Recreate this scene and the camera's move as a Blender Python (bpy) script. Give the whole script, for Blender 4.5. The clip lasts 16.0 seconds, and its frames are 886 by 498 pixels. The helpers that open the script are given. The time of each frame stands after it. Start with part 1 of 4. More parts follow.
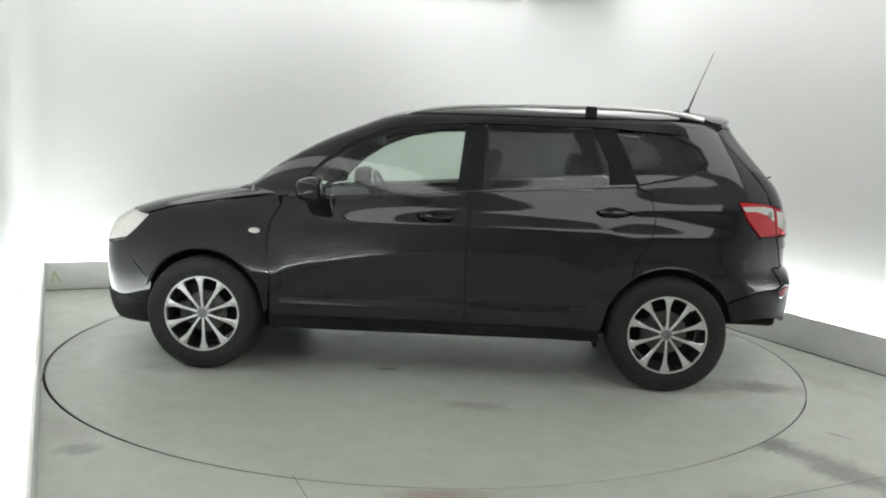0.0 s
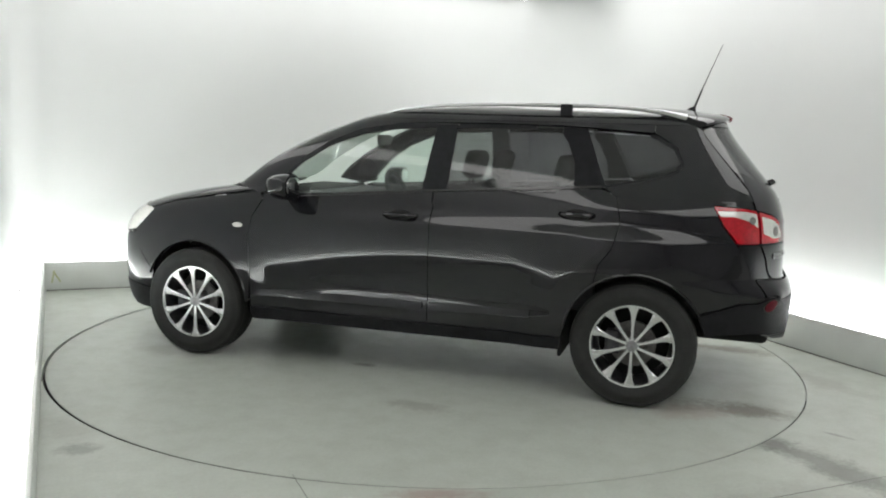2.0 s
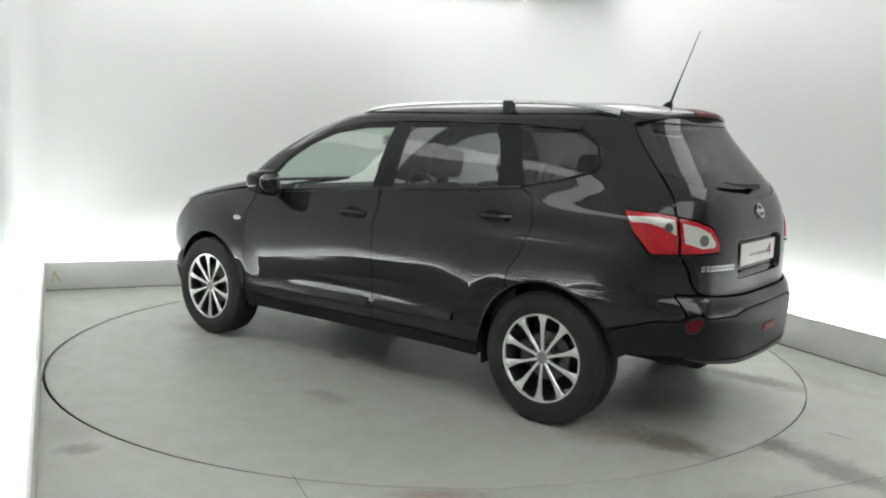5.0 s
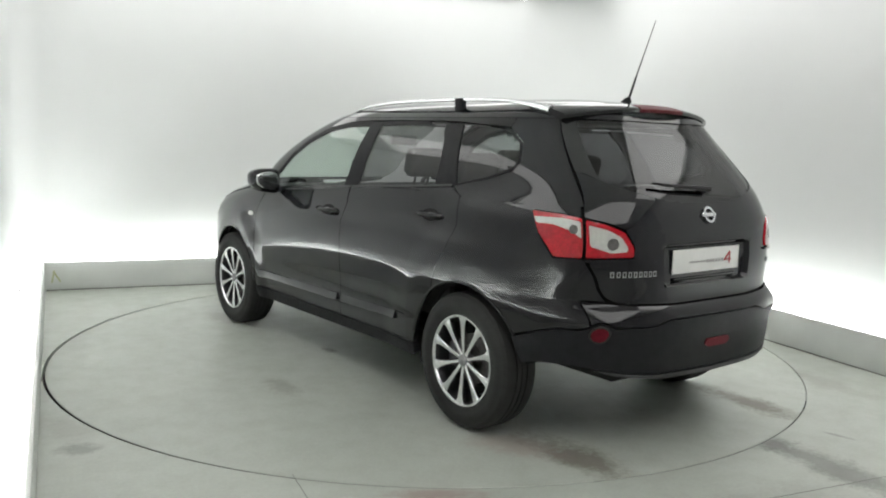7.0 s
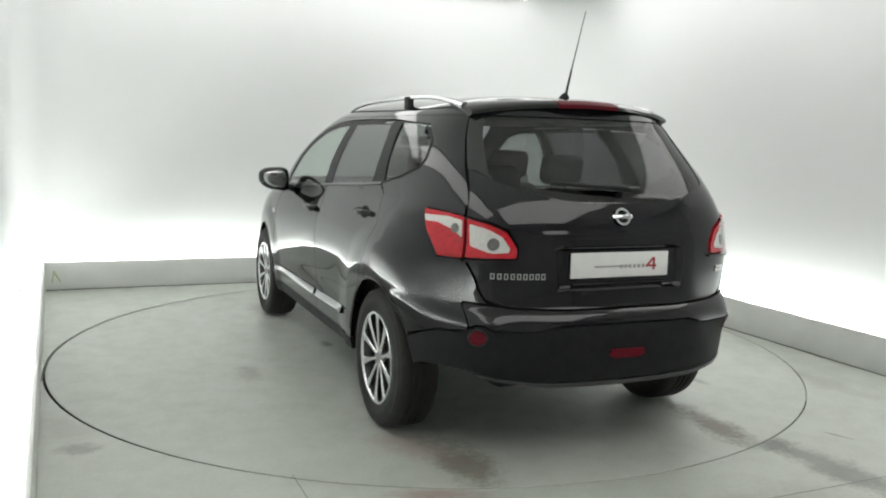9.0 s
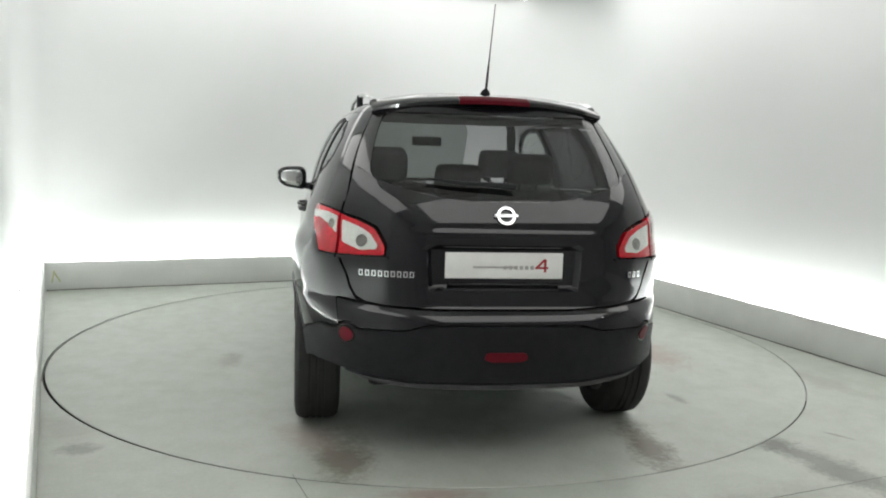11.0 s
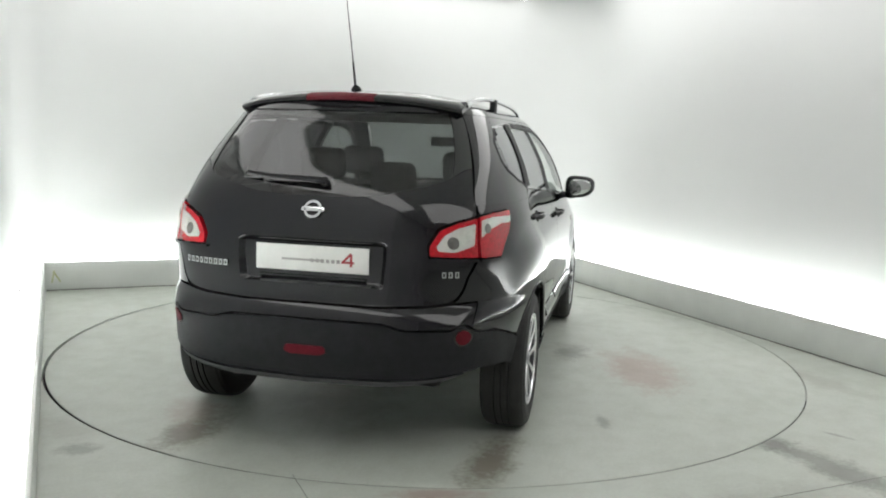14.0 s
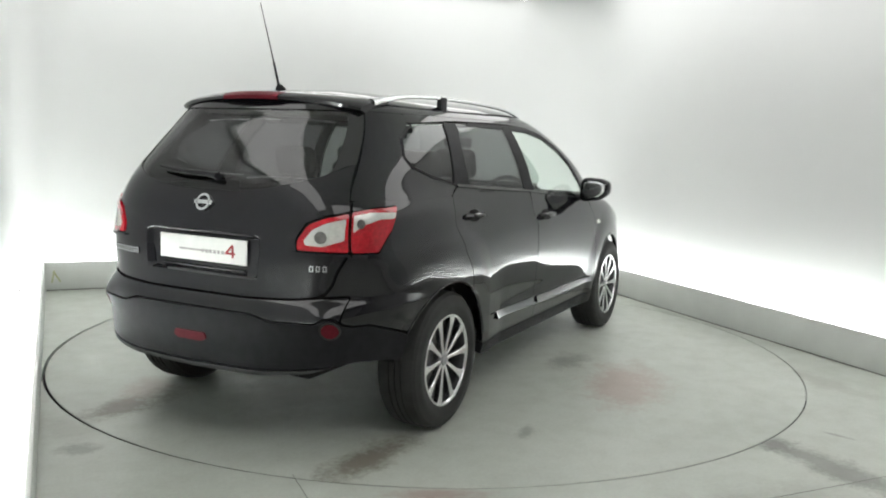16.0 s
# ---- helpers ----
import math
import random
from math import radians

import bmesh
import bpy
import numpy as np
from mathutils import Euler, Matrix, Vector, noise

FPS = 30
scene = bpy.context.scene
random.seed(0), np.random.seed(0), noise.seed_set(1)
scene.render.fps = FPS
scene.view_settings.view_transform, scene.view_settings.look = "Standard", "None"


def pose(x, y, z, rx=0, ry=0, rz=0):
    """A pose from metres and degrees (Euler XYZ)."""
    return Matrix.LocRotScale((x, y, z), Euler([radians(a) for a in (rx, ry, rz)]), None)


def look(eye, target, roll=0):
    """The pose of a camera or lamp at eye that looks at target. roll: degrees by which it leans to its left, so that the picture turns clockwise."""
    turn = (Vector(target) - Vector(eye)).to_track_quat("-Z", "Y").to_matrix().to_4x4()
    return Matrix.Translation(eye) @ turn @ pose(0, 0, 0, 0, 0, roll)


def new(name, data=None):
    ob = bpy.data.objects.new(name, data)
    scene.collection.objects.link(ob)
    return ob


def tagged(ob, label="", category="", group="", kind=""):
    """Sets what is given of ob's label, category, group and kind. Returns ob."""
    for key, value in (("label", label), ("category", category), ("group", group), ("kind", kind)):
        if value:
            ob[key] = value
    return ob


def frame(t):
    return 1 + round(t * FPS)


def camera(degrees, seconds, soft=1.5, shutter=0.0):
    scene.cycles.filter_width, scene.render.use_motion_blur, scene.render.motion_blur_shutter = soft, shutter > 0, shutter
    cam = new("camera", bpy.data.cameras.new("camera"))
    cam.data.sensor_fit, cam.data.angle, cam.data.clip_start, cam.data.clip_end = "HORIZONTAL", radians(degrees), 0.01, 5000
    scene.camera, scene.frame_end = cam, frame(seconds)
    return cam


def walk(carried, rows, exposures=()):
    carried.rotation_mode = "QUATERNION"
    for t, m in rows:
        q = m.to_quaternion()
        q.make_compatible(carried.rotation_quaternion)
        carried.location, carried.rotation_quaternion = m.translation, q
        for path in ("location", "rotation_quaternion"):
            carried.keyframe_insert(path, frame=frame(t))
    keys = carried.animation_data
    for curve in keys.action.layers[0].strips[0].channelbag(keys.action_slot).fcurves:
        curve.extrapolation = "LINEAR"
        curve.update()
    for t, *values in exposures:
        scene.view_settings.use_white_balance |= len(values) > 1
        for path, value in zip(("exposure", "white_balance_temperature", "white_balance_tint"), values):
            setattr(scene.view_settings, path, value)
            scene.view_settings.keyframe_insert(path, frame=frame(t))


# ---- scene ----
# Camera: a fixed camera at the open corner of a photo studio with a turntable
EYE = Vector((0.0, -5.811, 1.448))
AIM = Vector((0.0657, -0.8539, 0.7949))
cam = camera(55.66, 16.0, soft=2.0)
walk(cam, [(0.0, look(EYE, AIM, 1.882)), (16.0, look(EYE, AIM, 1.882))], exposures=[(0.0, 0.09), (16.0, 0.09)])

# World: an indoor place; the world gives almost nothing
world = bpy.data.worlds.new("world")
scene.world = world
world.use_nodes = True
world.node_tree.nodes["Background"].inputs[0].default_value = (0.5, 0.52, 0.55, 1)
world.node_tree.nodes["Background"].inputs[1].default_value = 0.02

# Room plan, in the room's own axes (turned by ROOM degrees)
ROOM = 23.35
RM = pose(0, 0, 0, 0, 0, ROOM)
LEFT, RIGHT, BACK, FRONT = -2.51, 2.54, 2.745, -8.2
GAP, CEIL, SKIRT = 0.24, 2.99, 0.25
RING = 2.47
SIDE_END = -3.9


# ---- materials ----
def nodes_of(name):
    m = bpy.data.materials.new(name)
    m.use_nodes = True
    nt = m.node_tree
    return m, nt, nt.nodes["Principled BSDF"]


def setp(b, **kw):
    for k, v in kw.items():
        key = k.replace("_", " ")
        s = b.inputs[key]
        s.default_value = (*v, 1) if isinstance(v, tuple) and len(v) == 3 else v


def noise_tex(nt, scale, detail=4.0, rough=0.55, coords="Object", stretch=None):
    tc = nt.nodes.new("ShaderNodeTexCoord")
    n = nt.nodes.new("ShaderNodeTexNoise")
    n.inputs["Scale"].default_value, n.inputs["Detail"].default_value = scale, detail
    n.inputs["Roughness"].default_value = rough
    if stretch:
        mp = nt.nodes.new("ShaderNodeMapping")
        mp.inputs["Scale"].default_value = stretch
        nt.links.new(tc.outputs[coords], mp.inputs[0])
        nt.links.new(mp.outputs[0], n.inputs["Vector"])
    else:
        nt.links.new(tc.outputs[coords], n.inputs["Vector"])
    return n


def ramp(nt, src, stops):
    r = nt.nodes.new("ShaderNodeValToRGB")
    el = r.color_ramp.elements
    while len(el) < len(stops):
        el.new(0.5)
    for e, (p, c) in zip(el, stops):
        e.position, e.color = p, (*c, 1) if len(c) == 3 else c
    nt.links.new(src, r.inputs[0])
    return r


def mix(nt, fac, a, b, mode="MIX"):
    m = nt.nodes.new("ShaderNodeMix")
    m.data_type, m.blend_type = "RGBA", mode
    for sock, v in ((m.inputs[0], fac), (m.inputs[6], a), (m.inputs[7], b)):
        if hasattr(v, "links"):
            nt.links.new(v, sock)
        else:
            sock.default_value = v if isinstance(v, float) else (*v, 1)
    return m.outputs[2]


def bump(nt, b, height, strength=0.1, dist=0.01):
    n = nt.nodes.new("ShaderNodeBump")
    n.inputs["Strength"].default_value, n.inputs["Distance"].default_value = strength, dist
    nt.links.new(height, n.inputs["Height"])
    nt.links.new(n.outputs[0], b.inputs["Normal"])


def plain(name, color, rough=0.5, metal=0.0, coat=0.0, coat_rough=0.03, var=0.12, scale=9.0, bumps=0.0, bscale=300.0, **kw):
    m, nt, b = nodes_of(name)
    setp(b, Roughness=rough, Metallic=metal, Coat_Weight=coat, Coat_Roughness=coat_rough, **kw)
    n = noise_tex(nt, scale)
    lo, hi = tuple(c * (1 - var) for c in color), tuple(min(1, c * (1 + var)) for c in color)
    r = ramp(nt, n.outputs["Fac"], [(0.3, lo), (0.7, hi)])
    nt.links.new(r.outputs[0], b.inputs["Base Color"])
    if bumps:
        g = noise_tex(nt, bscale, 2)
        bump(nt, b, g.outputs["Fac"], bumps, 0.002)
    return m


def glow(name, color, strength):
    m, nt, b = nodes_of(name)
    setp(b, Base_Color=(0.8, 0.8, 0.8), Emission_Color=color, Emission_Strength=strength)
    return m


def glass(name, tint, rough=0.0):
    m, nt, b = nodes_of(name)
    nt.nodes.remove(b)
    out = nt.nodes["Material Output"]
    tr, gl, mx, lw, pw, ad = (nt.nodes.new("ShaderNode" + k) for k in ("BsdfTransparent", "BsdfGlossy", "MixShader", "LayerWeight", "Math", "Math"))
    tr.inputs[0].default_value = (*tint, 1)
    gl.inputs["Roughness"].default_value = rough
    lw.inputs[0].default_value = 0.5
    pw.operation, ad.operation = "POWER", "MULTIPLY_ADD"
    pw.inputs[1].default_value = 5.0
    ad.inputs[1].default_value, ad.inputs[2].default_value = 0.92, 0.075
    nt.links.new(lw.outputs["Facing"], pw.inputs[0])
    nt.links.new(pw.outputs[0], ad.inputs[0])
    nt.links.new(ad.outputs[0], mx.inputs[0])
    nt.links.new(tr.outputs[0], mx.inputs[1])
    nt.links.new(gl.outputs[0], mx.inputs[2])
    nt.links.new(mx.outputs[0], out.inputs[0])
    return m


def floor_paint(name, stains):
    """Grey-green floor paint, scuffed and dusty, with dirt patches at the given (x, y, rx, ry, turn, colour, amount)."""
    m, nt, b = nodes_of(name)
    big, fine, mid = noise_tex(nt, 0.9, 5), noise_tex(nt, 60, 3), noise_tex(nt, 6, 6, 0.65)
    base = ramp(nt, big.outputs["Fac"], [(0.3, (0.455, 0.487, 0.440)), (0.7, (0.505, 0.532, 0.485))]).outputs[0]
    speck = ramp(nt, fine.outputs["Fac"], [(0.35, (0.93, 0.93, 0.93)), (0.65, (1.04, 1.04, 1.03))]).outputs[0]
    col = mix(nt, 0.6, base, speck, "MULTIPLY")
    cloud = ramp(nt, mid.outputs["Fac"], [(0.42, (1, 1, 1)), (0.75, (0.80, 0.79, 0.765))]).outputs[0]
    col = mix(nt, 0.45, col, cloud, "MULTIPLY")
    tc = nt.nodes.new("ShaderNodeTexCoord")
    wob = noise_tex(nt, 5.5, 6, 0.7)
    grit = noise_tex(nt, 26, 5, 0.75)
    for x, y, rx, ry, turn, c, amount in stains:
        mp = nt.nodes.new("ShaderNodeMapping")
        mp.vector_type = "TEXTURE"
        mp.inputs["Location"].default_value = (x, y, 0)
        mp.inputs["Rotation"].default_value = (0, 0, radians(turn))
        mp.inputs["Scale"].default_value = (rx, ry, 1)
        nt.links.new(tc.outputs["Object"], mp.inputs[0])
        ln = nt.nodes.new("ShaderNodeVectorMath")
        ln.operation = "LENGTH"
        nt.links.new(mp.outputs[0], ln.inputs[0])
        ad = nt.nodes.new("ShaderNodeMath")
        ad.operation = "MULTIPLY_ADD"
        ad.inputs[1].default_value, ad.inputs[2].default_value = 1.6, -0.8
        nt.links.new(wob.outputs["Fac"], ad.inputs[0])
        sm = nt.nodes.new("ShaderNodeMath")
        sm.operation = "ADD"
        nt.links.new(ln.outputs["Value"], sm.inputs[0])
        nt.links.new(ad.outputs[0], sm.inputs[1])
        a3 = nt.nodes.new("ShaderNodeMath")
        a3.operation = "MULTIPLY_ADD"
        a3.inputs[1].default_value, a3.inputs[2].default_value = 1.2, -0.6
        nt.links.new(grit.outputs["Fac"], a3.inputs[0])
        s2 = nt.nodes.new("ShaderNodeMath")
        s2.operation = "ADD"
        nt.links.new(sm.outputs[0], s2.inputs[0])
        nt.links.new(a3.outputs[0], s2.inputs[1])
        k = ramp(nt, s2.outputs[0], [(0.35, (amount,) * 3), (1.0, (0, 0, 0))]).outputs[0]
        col = mix(nt, k, col, c)
    nt.links.new(col, b.inputs["Base Color"])
    rr = ramp(nt, mid.outputs["Fac"], [(0.3, (0.30,) * 3), (0.7, (0.46,) * 3)]).outputs[0]
    nt.links.new(rr, b.inputs["Roughness"])
    bump(nt, b, fine.outputs["Fac"], 0.06, 0.002)
    return m


DIRT, RUST, DARK, BROWN = (0.24, 0.235, 0.205), (0.36, 0.278, 0.245), (0.15, 0.148, 0.13), (0.168, 0.148, 0.115)


def in_room(x, y, *rest):
    """A patch given in the world's axes, for the floor, which lies in the room's axes."""
    p = RM.inverted() @ Vector((x, y, 0))
    rx, ry, turn, c, amount = rest
    return (p.x, p.y, rx, ry, turn - ROOM, c, amount)


FLOOR = floor_paint("floor_paint", [in_room(*q) for q in (
    (-1.57, -2.15, 0.11, 0.09, 0, DARK, 0.55), (1.88, -2.10, 0.62, 0.15, -64, DARK, 0.72), (1.72, -1.86, 0.14, 0.10, 20, DARK, 0.7),
    (2.11, -1.67, 0.10, 0.025, -45, DARK, 0.6), (0.05, -2.53, 0.25, 0.06, 5, RUST, 0.8), (1.3, -2.6, 0.6, 0.2, 30, DIRT, 0.35),
    (2.45, -0.6, 0.5, 0.15, -66, DIRT, 0.4), (-1.75, -1.9, 0.3, 0.12, -40, DIRT, 0.3))])
TABLE = floor_paint("turntable_paint", [
    (-2.09, 0.68, 0.42, 0.16, -4, BROWN, 0.85), (-2.03, -0.79, 0.46, 0.13, -3, BROWN, 0.9), (-1.82, 0.82, 0.30, 0.16, 30, RUST, 0.5),
    (-0.20, -1.47, 0.60, 0.30, 12, RUST, 0.8), (0.13, -0.99, 0.30, 0.14, 0, DARK, 0.7), (-0.40, 1.34, 0.22, 0.10, 0, DIRT, 0.6),
    (0.21, 0.69, 0.09, 0.05, 0, DARK, 0.8), (-1.31, -1.26, 0.13, 0.05, 10, DARK, 0.6), (-1.5, 0.1, 0.5, 0.35, 0, DIRT, 0.35), (1.5, 0.9, 0.4, 0.15, 0, DIRT, 0.4)])
WALL = plain("white_wall_paint", (0.68, 0.69, 0.685), 0.55, var=0.015, scale=0.7, bumps=0.03, bscale=90)
SKIRTING = plain("painted_board", (0.75, 0.77, 0.745), 0.4, var=0.06, scale=2.5, bumps=0.05, bscale=60)
CEILING = plain("white_ceiling_board", (0.72, 0.72, 0.71), 0.8, var=0.06, scale=3)
DARKWALL = plain("unseen_grey_wall", (0.55, 0.55, 0.55), 0.8, var=0.1, scale=2)
JOINT = plain("floor_joint", (0.19, 0.19, 0.175), 0.9)
TAPE = plain("yellow_mark", (0.52, 0.54, 0.30), 0.6)
GROOVE = plain("black_groove", (0.01, 0.01, 0.01), 0.9)
TUBE = glow("cove_lamp", (0.97, 1.0, 0.98), 37.0)
TUBE_BRIGHT = glow("cove_lamp_bright", (0.98, 1.0, 0.99), 45.0)
PANEL = glow("ceiling_lamp", (1.0, 0.99, 0.97), 1.75)
PAINT = plain("black_metallic_paint", (0.0076, 0.0073, 0.0100), 0.5, 0.0, 1.0, 0.045, var=0.25, scale=900, Specular_IOR_Level=0.0, Coat_IOR=1.57)
GLOSSBLACK = plain("gloss_black", (0.008, 0.008, 0.009), 0.12, 0, 0.6, 0.05, scale=30)
LIPGREY = plain("grey_lip_plastic", (0.045, 0.045, 0.048), 0.32, var=0.15, scale=20)
CLADDING = plain("black_plastic", (0.014, 0.014, 0.016), 0.5, Specular_IOR_Level=0.16, bumps=0.25, bscale=700, var=0.2, scale=20)
TYRE = plain("tyre_rubber", (0.016, 0.016, 0.0155), 0.75, bumps=0.2, bscale=260, var=0.25, scale=14)
ALLOY = plain("machined_alloy", (0.74, 0.74, 0.755), 0.24, 1.0, 0.4, 0.05, var=0.06, scale=50)
ALLOYDARK = plain("dark_alloy", (0.05, 0.05, 0.055), 0.35, 0.6, 0.3, 0.1, var=0.2, scale=20)
HUBGREY = plain("hub_grey", (0.30, 0.30, 0.31), 0.35, 0.8, var=0.2, scale=60)
CHROME = plain("chrome", (0.85, 0.86, 0.87), 0.08, 1.0, var=0.03)
SATIN = plain("satin_aluminium", (0.72, 0.73, 0.74), 0.25, 1.0, var=0.05, scale=40)
STEEL = plain("brake_steel", (0.16, 0.155, 0.15), 0.5, 1.0, var=0.25, scale=30)
RED = plain("red_lens", (0.46, 0.006, 0.016), 0.12, 0, 1.0, 0.02, var=0.25, scale=60)
CLEAR = plain("clear_lens", (0.70, 0.69, 0.66), 0.2, 0.25, 1.0, 0.02, var=0.10, scale=70)
REFLECTOR = plain("lamp_reflector", (0.26, 0.25, 0.24), 0.2, 0.8, 1.0, 0.02, var=0.25, scale=40)
DULLRED = plain("dull_red_lens", (0.115, 0.004, 0.012), 0.45, 0, 0.0, 0.05, var=0.2, scale=60, Specular_IOR_Level=0.15)
PLATE = plain("plate_white", (0.84, 0.84, 0.82), 0.35, var=0.03, scale=20)
INKGREY = plain("plate_grey_print", (0.40, 0.38, 0.38), 0.5)
INKRED = plain("plate_red_print", (0.42, 0.04, 0.05), 0.5)
CLOTH = plain("dark_seat_cloth", (0.03, 0.031, 0.033), 0.9, var=0.25, scale=40, bumps=0.3, bscale=500)
TRIMDARK = plain("dark_cabin_plastic", (0.025, 0.025, 0.027), 0.6, var=0.2, scale=30)
LINING = plain("grey_headlining", (0.22, 0.215, 0.205), 0.9, var=0.06, scale=30)
# black of the liners, also used as shade in panel joints and behind handles
LINER = plain("black_liner_shade", (0.008, 0.008, 0.008), 0.9)
CLEARGLASS = glass("clear_glass", (0.76, 0.84, 0.79))
PRIVACY = glass("privacy_glass", (0.23, 0.233, 0.24), 0.04)
SCREEN = glass("windscreen_glass", (0.72, 0.79, 0.75))
MIRROR = plain("mirror_glass", (0.8, 0.82, 0.82), 0.02, 1.0, var=0.01)


# ---- building helpers ----
def mesh_of(name, bm, material, smooth=35):
    me = bpy.data.meshes.new(name)
    bm.normal_update()
    bm.to_mesh(me)
    bm.free()
    me.materials.append(material)
    if smooth:
        for p in me.polygons:
            p.use_smooth = True
        me.set_sharp_from_angle(angle=radians(smooth))
    return me


def part(name, bm, material, parent, label="", smooth=35):
    ob = new(name, mesh_of(name, bm, material, smooth))
    ob.parent = parent
    return tagged(ob, label)


def thing(name, bm, material, label, category, m=None, smooth=35, **kw):
    ob = new(name, mesh_of(name, bm, material, smooth))
    if m is not None:
        ob.matrix_basis = m
    return tagged(ob, label, category, **kw)


def box(bm, x0, x1, y0, y1, z0, z1, bevel=0.0, seg=2, m=None):
    r = bmesh.ops.create_cube(bm, size=1.0)
    vs = r["verts"]
    for v in vs:
        v.co = Vector(((x0 + x1) / 2 + v.co.x * (x1 - x0), (y0 + y1) / 2 + v.co.y * (y1 - y0), (z0 + z1) / 2 + v.co.z * (z1 - z0)))
    if bevel:
        es = list({e for v in vs for e in v.link_edges})
        out = bmesh.ops.bevel(bm, geom=es, offset=bevel, segments=seg, affect="EDGES", profile=0.5)
        vs = list({v for f in out["faces"] for v in f.verts} | {v for v in vs if v.is_valid})
    if m is not None:
        bmesh.ops.transform(bm, matrix=m, verts=vs)
    return vs


def boxed(*a, **k):
    bm = bmesh.new()
    box(bm, *a, **k)
    return bm


def lathe(bm, prof, n=48, axis="y", centre=(0, 0, 0), close=False):
    """Turn a profile of (radius, along) about an axis."""
    rings = []
    for r, h in prof:
        ring = []
        for i in range(n):
            a = 2 * math.pi * i / n
            c, s = r * math.cos(a), r * math.sin(a)
            p = {"y": (c, h, s), "z": (c, s, h), "x": (h, c, s)}[axis]
            ring.append(bm.verts.new(Vector(p) + Vector(centre)))
        rings.append(ring)
    pairs = list(zip(rings, rings[1:])) + ([(rings[-1], rings[0])] if close else [])
    for A, B in pairs:
        for i in range(n):
            bm.faces.new((A[i], A[(i + 1) % n], B[(i + 1) % n], B[i]))
    if not close:
        for ring in (rings[0], rings[-1]):
            if Vector(ring[0].co - ring[n // 2].co).length > 1e-4:
                bm.faces.new(ring)
    bmesh.ops.recalc_face_normals(bm, faces=bm.faces)
    return bm


def sweep(bm, pts, radius, n=10, squash=1.0, caps=True):
    """A round bar through points; radius may be a list, squash flattens it upward."""
    pts = [Vector(p) for p in pts]
    rad = radius if isinstance(radius, (list, tuple)) else [radius] * len(pts)
    rings = []
    for i, p in enumerate(pts):
        d = (pts[min(i + 1, len(pts) - 1)] - pts[max(i - 1, 0)]).normalized()
        up = Vector((0, 0, 1)) if abs(d.z) < 0.9 else Vector((1, 0, 0))
        s = d.cross(up).normalized()
        u = s.cross(d)
        rings.append([bm.verts.new(p + rad[i] * (math.cos(2 * math.pi * k / n) * s + squash * math.sin(2 * math.pi * k / n) * u)) for k in range(n)])
    for A, B in zip(rings, rings[1:]):
        for k in range(n):
            bm.faces.new((A[k], A[(k + 1) % n], B[(k + 1) % n], B[k]))
    if caps:
        bm.faces.new(rings[0][::-1])
        bm.faces.new(rings[-1])
    bmesh.ops.recalc_face_normals(bm, faces=bm.faces)
    return bm


def smooth_through(pts, steps=8):
    """Catmull-Rom points through pts."""
    pts = [Vector(p) for p in pts]
    q = [2 * pts[0] - pts[1]] + pts + [2 * pts[-1] - pts[-2]]
    out = []
    for i in range(1, len(q) - 2):
        a, b, c, d = q[i - 1:i + 3]
        for k in range(steps):
            t = k / steps
            out.append(0.5 * (2 * b + (c - a) * t + (2 * a - 5 * b + 4 * c - d) * t * t + (3 * b - a - 3 * c + d) * t ** 3))
    return out + [pts[-1]]


